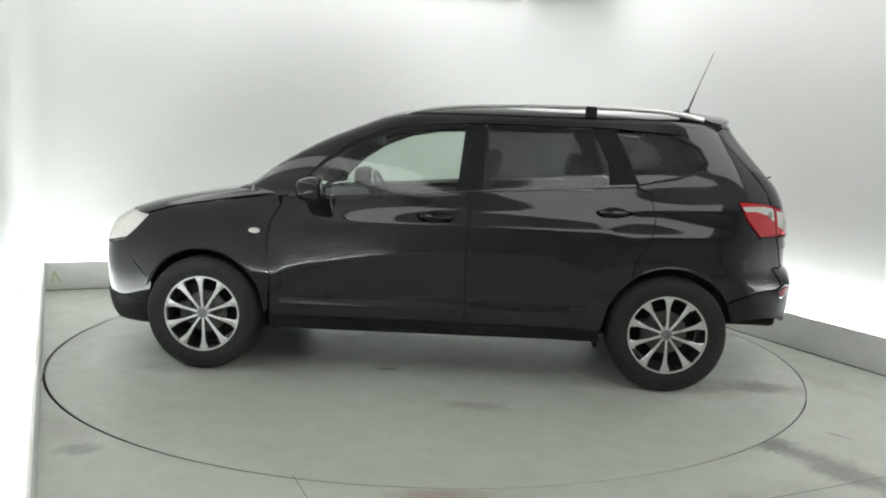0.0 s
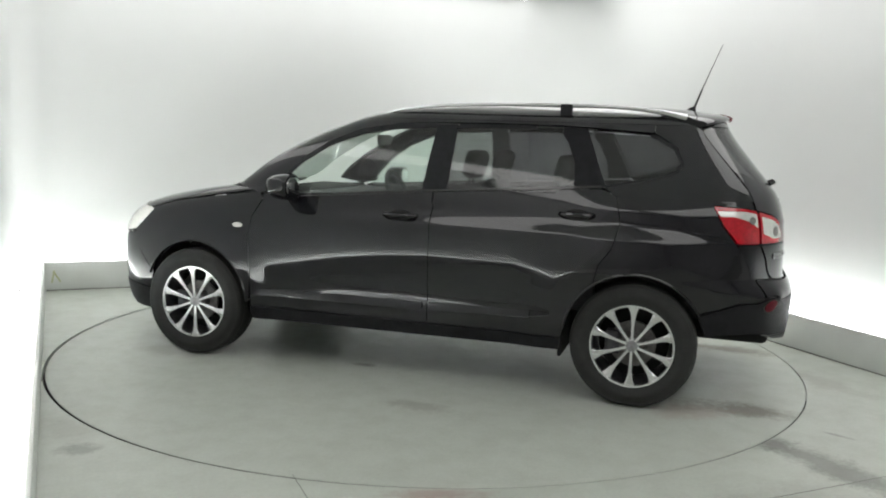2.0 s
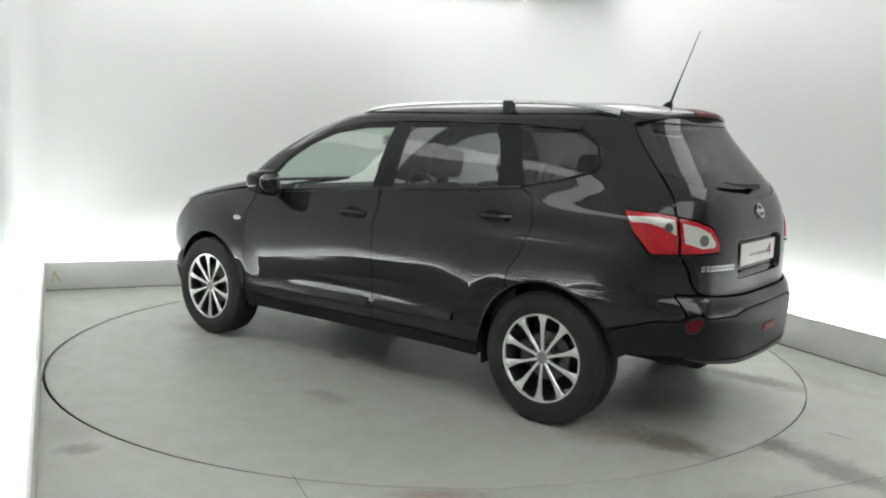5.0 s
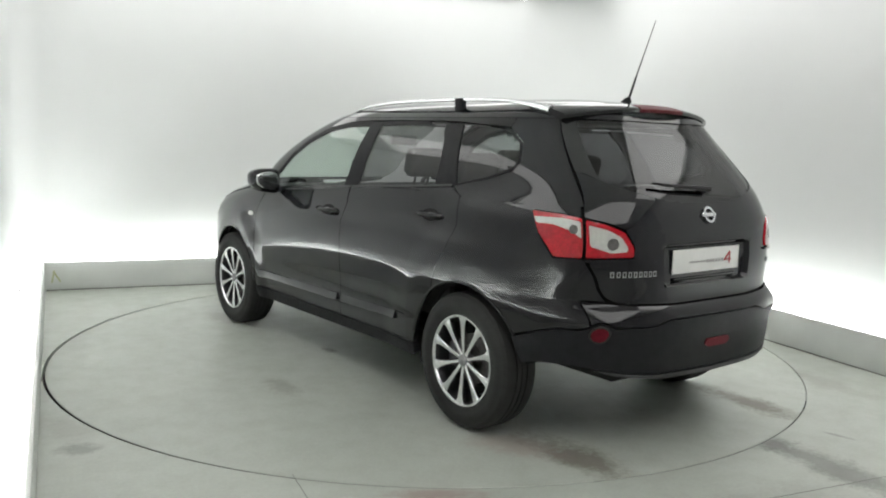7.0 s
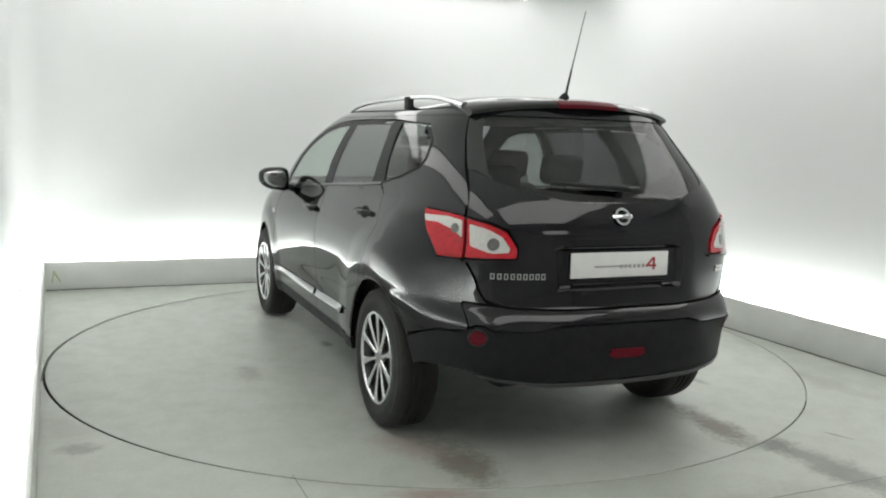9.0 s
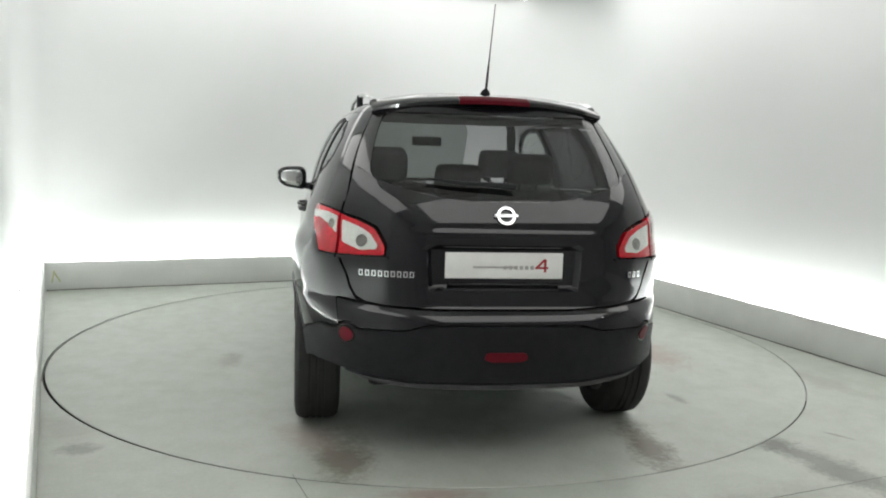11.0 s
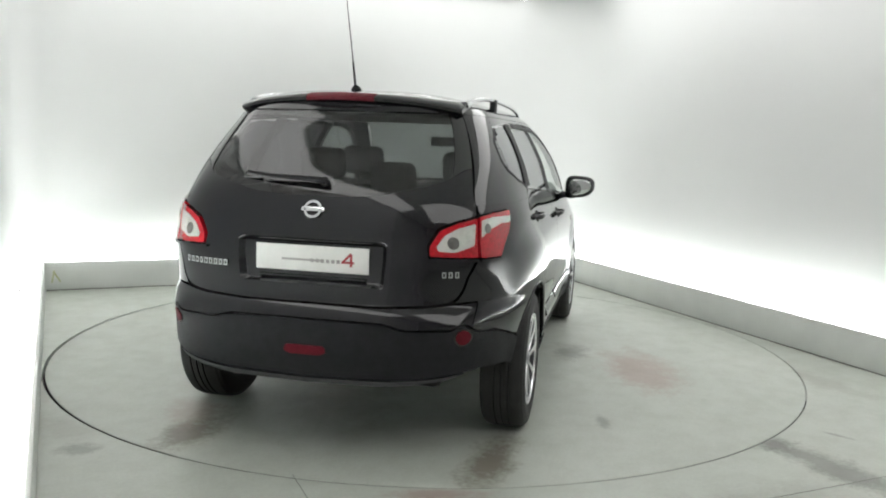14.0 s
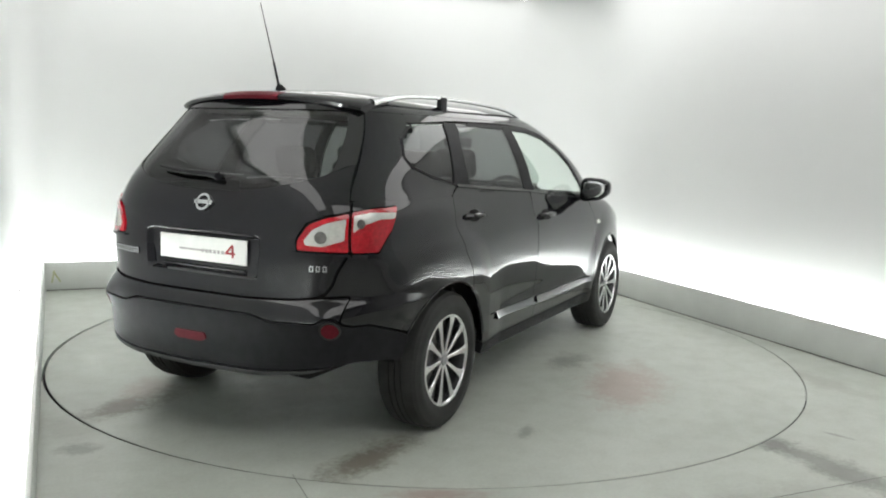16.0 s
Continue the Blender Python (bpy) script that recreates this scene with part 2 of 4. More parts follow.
# ---- the studio ----
def studio():
    # floor: one sheet with a round hole for the turntable
    bm = bmesh.new()
    n = 128
    shift = RM.inverted() @ Vector((-0.005, 0.001, 0))
    inner = [bm.verts.new(shift + (RING + 0.004) * Vector((math.cos(2 * math.pi * i / n), math.sin(2 * math.pi * i / n), 0))) for i in range(n)]
    outer = []
    x0, x1, y0, y1 = LEFT, RIGHT, FRONT, BACK
    for i in range(n):
        a = 2 * math.pi * i / n
        c, s = math.cos(a), math.sin(a)
        k = min((x1 if c > 0 else x0) / c if abs(c) > 1e-9 else 1e9, (y1 if s > 0 else -BACK) / s if abs(s) > 1e-9 else 1e9)
        outer.append(bm.verts.new((k * c, k * s, 0)))
    low = [bm.verts.new(v.co + Vector((0, 0, -0.05))) for v in inner]
    for i in range(n):
        j = (i + 1) % n
        bm.faces.new((inner[i], inner[j], outer[j], outer[i]))
        bm.faces.new((inner[j], inner[i], low[i], low[j]))
    for cx, cy, i in ((x1, y1, n // 8), (x0, y1, 3 * n // 8), (x0, -BACK, 5 * n // 8), (x1, -BACK, 7 * n // 8)):
        k = min(range(n), key=lambda q: (outer[q].co - Vector((cx, cy, 0))).length)
        outer[k].co = (cx, cy, 0)
    f0 = [bm.verts.new(p) for p in ((x0, FRONT, 0), (x1, FRONT, 0), (x1, -BACK, 0), (x0, -BACK, 0))]
    bm.faces.new(f0)
    bmesh.ops.recalc_face_normals(bm, faces=bm.faces)
    floor = thing("floor", bm, FLOOR, "worn grey-green painted studio floor with scuffs", "floor", RM, kind="structure", smooth=0)
    # turntable
    bm = bmesh.new()
    lathe(bm, [(RING - 0.009, -0.05), (RING - 0.009, -0.002), (RING - 0.011, 0.0)], 160, "z")
    table = thing("turntable", bm, TABLE, "round grey-green painted turntable flush with the floor, tyre stained", "turntable", smooth=30)
    bm = bmesh.new()
    lathe(bm, [(RING - 0.0086, -0.04), (RING - 0.0066, -0.04), (RING - 0.0066, -0.004), (RING - 0.0086, -0.004)], 160, "z", close=True)
    part("edge_band", bm, GROOVE, table, "dark metal edge band")
    bm = bmesh.new()
    lathe(bm, [(RING + 0.03, -0.06), (RING + 0.03, -0.052)], 96, "z")
    thing("turntable_pit", bm, GROOVE, "black pit floor beneath the turntable gap", "pit", kind="structure")
    # seams in the floor
    for nm, b in (("floor_joint", (-1.4615, -1.4585, -2.85, -1.95)), ("floor_joint", (LEFT, RIGHT, -2.8535, -2.8505))):
        thing(nm, boxed(*b, 0.0005, 0.0015), JOINT, "thin dark joint between floor boards", "joint", RM, kind="structure", smooth=0)
    # low boards round the floor
    t = 0.02
    for nm, b in (("skirting_back", (LEFT - t, RIGHT + t, BACK, BACK + t, 0, SKIRT)), ("skirting_right", (RIGHT, RIGHT + t, FRONT + 1.0, BACK, 0, SKIRT))):
        thing(nm, boxed(*b, bevel=0.003), SKIRTING, "low pale grey board hiding the cove lamps", "skirting", RM, kind="structure", smooth=30)
    # the board along the lamp side stands a little askew
    lean_in = RM @ Matrix.Translation((LEFT - 0.012, BACK, 0)) @ pose(0, 0, 0, 0, 0, 0.86)
    thing("skirting_left", boxed(-t, 0, -7.7, -0.002, 0, SKIRT, bevel=0.003), SKIRTING, "low pale grey board hiding the cove lamps", "skirting", lean_in, kind="structure", smooth=30)
    # thin dark strips along the foot of the back and right boards
    for b in ((LEFT, RIGHT, BACK - 0.007, BACK - 0.001), (RIGHT - 0.007, RIGHT - 0.001, FRONT + 1.0, BACK - 0.007)):
        thing("floor_joint", boxed(*b, 0.0005, 0.007), JOINT, "thin dark strip along the foot of the board", "joint", RM, kind="structure", smooth=0)
    thing("trough_joint", boxed(LEFT - 0.224, LEFT - 0.214, -0.6, BACK + 0.1, 0.0005, 0.004), GROOVE, "thin dark joint in the white trough", "joint", RM, kind="structure", smooth=0)
    for dx, tilt in ((0.055, 12), (0.085, -30)):
        thing("tape_mark", boxed(-0.006, 0.006, -0.003, -0.001, -0.055, 0.055), TAPE, "small yellow-green mark on the back board", "mark", RM @ pose(LEFT + dx, BACK, 0.125, 0, tilt, 0), kind="structure", smooth=0)
    # the wall: a seamless sheet with rounded corners, with thickness
    o = GAP
    wx0, wx1, wy1, rad = LEFT - o, RIGHT + o, BACK + o, 0.8
    path = [(wx0, SIDE_END)]
    for cx, cy, a0, rr in ((wx0 + 0.25, wy1 - 0.25, 180, 0.25), (wx1 - rad, wy1 - rad, 90, rad)):
        for i in range(13):
            a = radians(a0 - 90 * i / 12)
            path.append((cx + rr * math.cos(a), cy + rr * math.sin(a)))
    path.append((wx1, SIDE_END))
    bm = bmesh.new()
    cols = []
    cen = Vector(((wx0 + wx1) / 2, -2.5))
    for x, y in path:
        d = (Vector((x, y)) - cen)
        d = Vector((0.1 * (1 if d.x > 0 else -1), 0.1 if y > 0 else 0))
        cols.append([bm.verts.new(p) for p in ((x, y, -0.05), (x, y, CEIL), (x + d.x, y + d.y, CEIL), (x + d.x, y + d.y, -0.05))])
    for A, B in zip(cols, cols[1:]):
        for k in range(4):
            bm.faces.new((A[k], A[(k + 1) % 4], B[(k + 1) % 4], B[k]))
    for c in (cols[0], cols[-1]):
        bm.faces.new(c)
    bmesh.ops.recalc_face_normals(bm, faces=bm.faces)
    thing("wall_back", bm, WALL, "seamless matt white studio wall with rounded corners", "wall", RM, kind="structure", smooth=40)
    # unseen walls, added to close the room and dim what the car reflects
    thing("unseen_wall_front", boxed(wx0, wx1, FRONT - 0.1, FRONT, -0.05, CEIL), DARKWALL, "unseen plain grey wall added to close the studio", "wall", RM, kind="structure", smooth=0)
    for nm, x in (("unseen_wall_left", wx0 - 0.1), ("unseen_wall_right", wx1)):
        thing(nm, boxed(x, x + 0.1, FRONT, SIDE_END - 0.003, -0.05, CEIL), DARKWALL, "unseen plain grey side wall added near the camera", "wall", RM, kind="structure", smooth=0)
    # trough behind the boards, with lamps
    for nm, b in (("trough_back", (wx0, wx1, BACK + t, wy1, -0.04, 0.0)), ("trough_left", (wx0, LEFT - 0.001, FRONT, BACK + t, -0.04, 0.0)), ("trough_right", (RIGHT + t, wx1, FRONT, BACK + t, -0.04, 0.0))):
        thing(nm, boxed(*b), WALL, "white bottom of the lamp trough behind the board", "trough", RM, kind="structure", smooth=0)
    for b in ((LEFT + 0.1, RIGHT - 0.1, BACK + 0.12, BACK + 0.16, 0.10, 0.14), (LEFT - 0.16, LEFT - 0.12, -3.6, BACK - 0.1, 0.10, 0.14), (RIGHT + 0.12, RIGHT + 0.16, -3.6, BACK - 0.1, 0.10, 0.14)):
        ob = thing("cove_lamp", boxed(*b, bevel=0.008), TUBE_BRIGHT if b[0] > RIGHT else TUBE, "long white strip lamp in the trough behind the board", "strip lamp", RM, group="cove lamps")
        x0, x1, y0, y1, z0, z1 = b
        for k in range(5):
            fx, fy = (x0 + (x1 - x0) * (0.05 + 0.225 * k), y0 + 0.008) if x1 - x0 > 1 else (x0 + 0.008, y0 + (y1 - y0) * (0.05 + 0.225 * k))
            part("lamp_foot", boxed(fx, fx + 0.024, fy, fy + 0.024, 0.0, 0.098), SKIRTING, ob, smooth=0)
    # ceiling with light panels round its edge
    thing("ceiling", boxed(wx0 - 0.1, wx1 + 0.1, FRONT - 0.1, wy1 + 0.1, CEIL, CEIL + 0.1), CEILING, "white ceiling board with light panels along its edges", "ceiling", RM, kind="structure", smooth=0)
    for b in ((wx0 + 0.3, wx1 - 0.5, wy1 - 0.85, wy1 - 0.07), (wx0 + 0.05, wx0 + 0.70, -4.0, wy1 - 1.1), (wx1 - 1.25, wx1 - 0.06, -3.3, wy1 - 1.1), (wx0 + 1.1, wx1 - 1.1, -6.1, -3.7)):
        ob = new("ceiling_light")
        ob.matrix_basis = RM
        tagged(ob, "large white luminous ceiling light panel", "ceiling light", group="ceiling lights")
        part("diffuser", boxed(*b, CEIL - 0.02, CEIL - 0.005), PANEL, ob, smooth=0)
        bm = bmesh.new()
        x0, x1, y0, y1 = b
        for q in ((x0 - 0.03, x1 + 0.03, y0 - 0.03, y0), (x0 - 0.03, x1 + 0.03, y1, y1 + 0.03), (x0 - 0.03, x0, y0, y1), (x1, x1 + 0.03, y0, y1)):
            box(bm, *q, CEIL - 0.03, CEIL - 0.003)
        part("frame", bm, SKIRTING, ob, smooth=0)
    return table


# ---- the car body: one smooth shell, from which the panels are cut ----
XC, NF, NR = -0.9, 7.0, 4.0
ZT = 1.676
FRONT_X = [(0.18, 2.05), (0.30, 2.15), (0.45, 2.180), (0.63, 2.190), (0.75, 2.180), (0.85, 2.135), (0.93, 2.03), (0.99, 1.87), (1.04, 1.66), (1.08, 1.43), (1.11, 1.25), (1.15, 1.165), (1.26, 1.015),
           (1.355, 0.862), (1.43, 0.718), (1.51, 0.535), (1.57, 0.365), (1.60, 0.24), (1.63, 0.05), (1.65, -0.15), (1.668, -0.50), (ZT, XC)]
REAR_X = [(0.18, -2.10), (0.30, -2.18), (0.40, -2.213), (0.50, -2.228), (0.60, -2.232), (0.66, -2.226), (0.70, -2.208), (0.735, -2.176), (0.90, -2.168), (1.0, -2.160), (1.06, -2.152), (1.09, -2.145), (1.13, -2.132), (1.17, -2.116), (1.21, -2.096), (1.26, -2.059),
          (1.35, -1.984), (1.49, -1.872), (1.56, -1.820), (1.60, -1.785), (1.63, -1.71), (1.65, -1.59), (1.668, -1.28), (ZT, XC)]
HALF_W = [(0.18, 0.80), (0.28, 0.845), (0.36, 0.868), (0.45, 0.878), (0.55, 0.8848), (0.59, 0.8878), (0.63, 0.8896), (0.66, 0.8894), (0.70, 0.8883), (0.76, 0.8860), (0.82, 0.8838), (0.86, 0.8820), (0.885, 0.8800), (0.91, 0.8745), (0.94, 0.8672), (1.0, 0.8520), (1.06, 0.8370), (1.10, 0.8270),
          (1.13, 0.8190), (1.16, 0.8105), (1.2, 0.7985), (1.3, 0.768), (1.4, 0.724), (1.5, 0.668), (1.54, 0.638), (1.57, 0.608), (1.60, 0.558), (1.63, 0.468), (1.65, 0.36), (1.668, 0.17), (ZT, 0.0)]


def hermite(table):
    """A smooth curve through a table that never overshoots."""
    x, y = np.array([p[0] for p in table]), np.array([p[1] for p in table])
    h, d = np.diff(x), np.diff(y) / np.diff(x)
    m = np.zeros(len(x))
    for i in range(1, len(x) - 1):
        if d[i - 1] * d[i] > 0:
            w1, w2 = 2 * h[i] + h[i - 1], h[i] + 2 * h[i - 1]
            m[i] = (w1 + w2) / (w1 / d[i - 1] + w2 / d[i])
    m[0], m[-1] = d[0], d[-1]

    def at(q):
        i = int(min(max(np.searchsorted(x, q) - 1, 0), len(h) - 1))
        t = min(max((q - x[i]) / h[i], 0.0), 1.0)
        return ((1 + 2 * t) * (1 - t) ** 2 * y[i] + t * (1 - t) ** 2 * h[i] * m[i] + t * t * (3 - 2 * t) * y[i + 1] + t * t * (t - 1) * h[i] * m[i + 1])
    return at


xf_at, xr_at, hw_at = hermite(FRONT_X), hermite(REAR_X), hermite(HALF_W)


def quarter(n, a, w):
    tau = np.linspace(0, np.pi / 2, 1200)
    p, q = np.cos(tau) ** (2 / n), np.sin(tau) ** (2 / n)
    arc = np.concatenate([[0], np.cumsum(np.hypot(np.diff(p * a), np.diff(q * w)))])
    return arc, tau


S_REAR, TAU = quarter(NR, 1.27, 0.87)
S_FRONT, TAU = quarter(NF, 3.10, 0.87)
E_SIDE, E_END = S_REAR[-1], S_REAR[-1] + S_FRONT[-1]
nose_at = hermite([(0.18, 7.0), (1.02, 7.0), (1.2, 13.0), (1.5, 13.0), (1.6, 9.0), (1.676, 7.0)])
corner_at = hermite([(0.18, 3.5), (0.45, 3.6), (0.66, 3.7), (0.85, 3.95), (1.0, 4.15), (1.15, 4.3), (1.30, 4.2), (1.50, 4.0), (1.676, 4.0)])


def between(v, xs, ys):
    """Linear reading of a rising table."""
    i = min(max(int(np.searchsorted(xs, v, "right")) - 1, 0), len(xs) - 2)
    k = min(max((v - xs[i]) / (xs[i + 1] - xs[i]), 0.0), 1.0)
    return ys[i] + k * (ys[i + 1] - ys[i])


def e_of(kind, val, z):
    """Way round the shell, from the middle of the rear (0) along the left side to the middle of the front (E_END)."""
    if kind == "e":
        return val
    if kind == "y":
        q = min(abs(val) / hw_at(z), 1.0)
        return math.copysign(between(math.asin(q ** (corner_at(z) / 2)), TAU, S_REAR), val)
    if kind == "fy":
        q = min(abs(val) / hw_at(z), 1.0)
        arc = between(math.asin(q ** (nose_at(z) / 2)), TAU, S_FRONT)
        return E_END - arc if val >= 0 else E_END + arc
    if kind == "rx":
        return 2 * E_END - e_of("x", val, z)
    if val <= XC:
        p = min((XC - val) / (XC - xr_at(z)), 1.0)
        return between(math.acos(p ** (corner_at(z) / 2)), TAU, S_REAR)
    p = min((val - XC) / (xf_at(z) - XC), 1.0)
    return E_END - between(math.acos(p ** (nose_at(z) / 2)), TAU, S_FRONT)


def ease(v):
    v = min(max(v, 0.0), 1.0)
    return v * v * (3 - 2 * v)


CREASE = hermite([(-2.4, 0.08), (-0.9, 0.125), (-0.1, 0.15), (0.33, 0.125), (0.70, 0.07), (1.02, 0.02), (1.4, -0.03), (2.4, -0.06)])


AXLES, TYRE_R = (1.405, -1.3825), 0.347


def shell(e, z, off=0.0):
    """The point of the shell at (e, z), pushed out by off."""
    side = 1.0
    if e < 0:
        e, side = -e, -1.0
    if e > E_END:
        e, side = 2 * E_END - e, -1.0
    w = 1.014 * hw_at(z)
    if e <= E_SIDE:
        tau, n = between(e, S_REAR, TAU), corner_at(z)
        p, q = max(math.cos(tau), 0.0) ** (2 / n), math.sin(tau) ** (2 / n)
        x = XC - p * (XC - xr_at(z))
    else:
        tau, n = between(E_END - e, S_FRONT, TAU), nose_at(z)
        p, q = max(math.cos(tau), 0.0) ** (2 / n), math.sin(tau) ** (2 / n)
        x = XC + p * (xf_at(z) - XC)
    if 0.42 < z < 1.05:
        fade = ease((z - 0.40) / 0.17) * ease((1.05 - z) / 0.26)
        w = 1.014 * hw_at(z - fade * CREASE(x))
    y = q * w
    if x > 1.3 and z < 1.15:
        x -= 0.10 * ((x - 1.3) / 0.95) ** 3 * (y / 0.85) ** 2
    if z < 1.15:
        k = q ** 8
        # flared arches: a ramp that ends in a ridge, then an almost upright band down to the lip
        for ax, far, near in ((AXLES[0], 0.60, 0.44), (AXLES[1], 0.70, 0.50)):
            r = math.hypot(x - ax, z - 0.36)
            if r < far:
                y += k * (0.018 if ax > 0 else 0.024) * ease((far - r) / (far - near))
        mid = math.exp(-((x - 0.0) / 0.75) ** 4)
        y -= k * 0.003 * mid * math.exp(-((z - 0.53) / 0.06) ** 2)
    # the shoulder stays full towards the tail lights
    if x < -0.9 and 0.85 < z < 1.3:
        y += q ** 4 * 0.022 * ease((-x - 0.9) / 0.7) * math.exp(-((z - 1.08) / 0.085) ** 2)
    if z < 1.15:
        # bosses over the round reflectors
        if x < -1.8:
            x -= 0.028 * math.exp(-((y - 0.66) / 0.075) ** 2 - ((z - 0.645) / 0.042) ** 2)
            if y < 0.5:
                x -= 0.0045 * math.exp(-((z - 1.045) / 0.011) ** 2) * min(1.0, (0.5 - y) / 0.1)
        # recess round the plate
        if x < -1.9:
            bx = min(max((0.335 - abs(y)) / 0.02, 0), 1) * min(max((z - 0.80) / 0.015, 0), 1) * min(max((0.992 - z) / 0.015, 0), 1)
            x += 0.028 * bx * bx * (3 - 2 * bx)
    v = Vector((x, side * y, z + 0.014 * ease((z - 1.50) / 0.12)))
    if off:
        h = 0.006
        du = shell(side * e + h, z) - shell(side * e - h, z)
        dv = shell(side * e, min(z + h, ZT - 1e-4)) - shell(side * e, z - h)
        nrm = du.cross(dv)
        if nrm.length > 1e-12:
            nrm.normalize()
            cen = Vector((min(max(x, -1.4), 1.6), 0, min(z, 0.9)))
            if nrm.dot(v - cen) < 0:
                nrm = -nrm
            v = v + off * nrm
    return v


Z_LINES = sorted({round(z, 4) for z in [*np.arange(0.18, 0.48, 0.02), *np.arange(0.48, 1.16, 0.011), *np.arange(1.16, 1.52, 0.024), *np.arange(1.52, 1.63, 0.01), 1.637, 1.644, 1.65, 1.656, 1.661, 1.666, 1.67, 1.673, 1.675, 1.6758]})
E_LINES = [i * 0.022 for i in range(-266, 267)]


def inset_poly(pts, d):
    area = sum(a[0] * b[1] - b[0] * a[1] for a, b in zip(pts, pts[1:] + pts[:1]))
    if area < 0:
        pts = pts[::-1]
    if not d:
        return pts
    out, n = [], len(pts)
    for i in range(n):
        a, b, c = (np.array(pts[k % n]) for k in (i - 1, i, i + 1))
        u, v = b - a, c - b
        u, v = u / (np.linalg.norm(u) + 1e-12), v / (np.linalg.norm(v) + 1e-12)
        nu, nv = np.array((-u[1], u[0])), np.array((-v[1], v[0]))
        m = nu + nv
        k = max(m @ m, 0.3)
        out.append(tuple(b + m * (2 * d / k)))
    return out


def clip_axis(poly, ax, val, keep_less):
    out, n = [], len(poly)
    for i in range(n):
        a, b = poly[i], poly[(i + 1) % n]
        ia, ib = (a[ax] <= val, b[ax] <= val) if keep_less else (a[ax] >= val, b[ax] >= val)
        if ia:
            out.append(a)
        if ia != ib:
            t = (val - a[ax]) / (b[ax] - a[ax])
            q = [a[0] + t * (b[0] - a[0]), a[1] + t * (b[1] - a[1])]
            q[ax] = val
            out.append(tuple(q))
    return out


def round_poly(pts, r, steps=4):
    """Round the corners of an outline in the plane."""
    if not r:
        return pts
    out, n = [], len(pts)
    for i in range(n):
        a, b, c = (np.array(pts[k % n], float) for k in (i - 1, i, i + 1))
        la, lc = np.linalg.norm(a - b), np.linalg.norm(c - b)
        k = min(r, 0.45 * la, 0.45 * lc)
        p, q = b + (a - b) / (la + 1e-9) * k, b + (c - b) / (lc + 1e-9) * k
        for j in range(steps + 1):
            t = j / steps
            out.append(tuple((1 - t) ** 2 * p + 2 * t * (1 - t) * b + t * t * q))
    return out


def outline(poly, inset, rnd):
    fine = []
    for (k, v, z), (k2, v2, z2) in zip(poly, poly[1:] + poly[:1]):
        m = max(1, int(math.hypot(v2 - v, z2 - z) / 0.035)) if k == k2 and k != "e" else 1
        fine += [(k, v + (v2 - v) * i / m, z + (z2 - z) * i / m) for i in range(m)]
    pts = round_poly([(e_of(k, v, z), z) for k, v, z in fine], rnd)
    dense = []
    for a, b in zip(pts, pts[1:] + pts[:1]):
        m = max(1, int(math.hypot(b[0] - a[0], b[1] - a[1]) / 0.05))
        dense += [(a[0] + (b[0] - a[0]) * i / m, a[1] + (b[1] - a[1]) * i / m) for i in range(m)]
    return inset_poly(dense, inset)


def panel_mesh(poly, inset=0.003, depth=0.012, off=0.0, mirror=False, rnd=0.012, extra=None):
    """A sheet of the shell inside an outline, with its edges turned inwards."""
    pts = outline(poly, inset, rnd)
    bm = bmesh.new()
    keys = {}

    def vert(q):
        k = (round(q[0], 5), round(q[1], 5))
        if k not in keys:
            o = float(off + (extra(q[0], q[1]) if extra else 0.0))
            p = shell(q[0], q[1], o)
            keys[k] = (bm.verts.new((p.x, -p.y if mirror else p.y, p.z)), q, o)
        return keys[k][0]
    es = [p[0] for p in pts]
    for e0, e1 in zip(E_LINES, E_LINES[1:]):
        if e1 < min(es) or e0 > max(es):
            continue
        strip = clip_axis(clip_axis(pts, 0, e0, False), 0, e1, True)
        if len(strip) < 3:
            continue
        zs = [p[1] for p in strip]
        for z0, z1 in zip(Z_LINES, Z_LINES[1:]):
            if z1 < min(zs) or z0 > max(zs):
                continue
            cell = clip_axis(clip_axis(strip, 1, z0, False), 1, z1, True)
            vs = []
            for q in cell:
                v = vert(q)
                if v not in vs:
                    vs.append(v)
            ar = sum(a[0] * b[1] - b[0] * a[1] for a, b in zip(cell, cell[1:] + cell[:1]))
            if len(vs) >= 3 and abs(ar) > 1e-9:
                try:
                    bm.faces.new(vs)
                except ValueError:
                    pass
    bmesh.ops.recalc_face_normals(bm, faces=bm.faces)
    back = {v: (q, o) for v, q, o in keys.values()}
    rim = {}
    for ed in [e for e in bm.edges if len(e.link_faces) == 1]:
        lo = []
        for v in ed.verts:
            if v not in rim:
                q, o = back[v]
                p = shell(q[0], q[1], o - depth)
                rim[v] = bm.verts.new((p.x, -p.y if mirror else p.y, p.z))
            lo.append(rim[v])
        try:
            bm.faces.new((ed.verts[0], ed.verts[1], lo[1], lo[0]))
        except ValueError:
            pass
    for v in [v for v in bm.verts if not v.link_faces]:
        bm.verts.remove(v)
    bmesh.ops.recalc_face_normals(bm, faces=bm.faces)
    f = max(bm.faces, key=lambda q: q.calc_area())
    c = f.calc_center_median()
    cen = Vector((min(max(c.x, -1.4), 1.6), 0, min(c.z, 0.9)))
    f.normal_update()
    if f.normal.dot(c - cen) < 0:
        bmesh.ops.reverse_faces(bm, faces=bm.faces)
    return bm


# ---- outlines of the panels, seen from the side ("x"), from behind ("y") or along the shell ("e") ----
def X(*pts):
    return [("x", a, z) for a, z in pts]


def E(*pts):
    return [("e", a, z) for a, z in pts]


ARCH_R, ARCH_Z = 0.385, 0.36


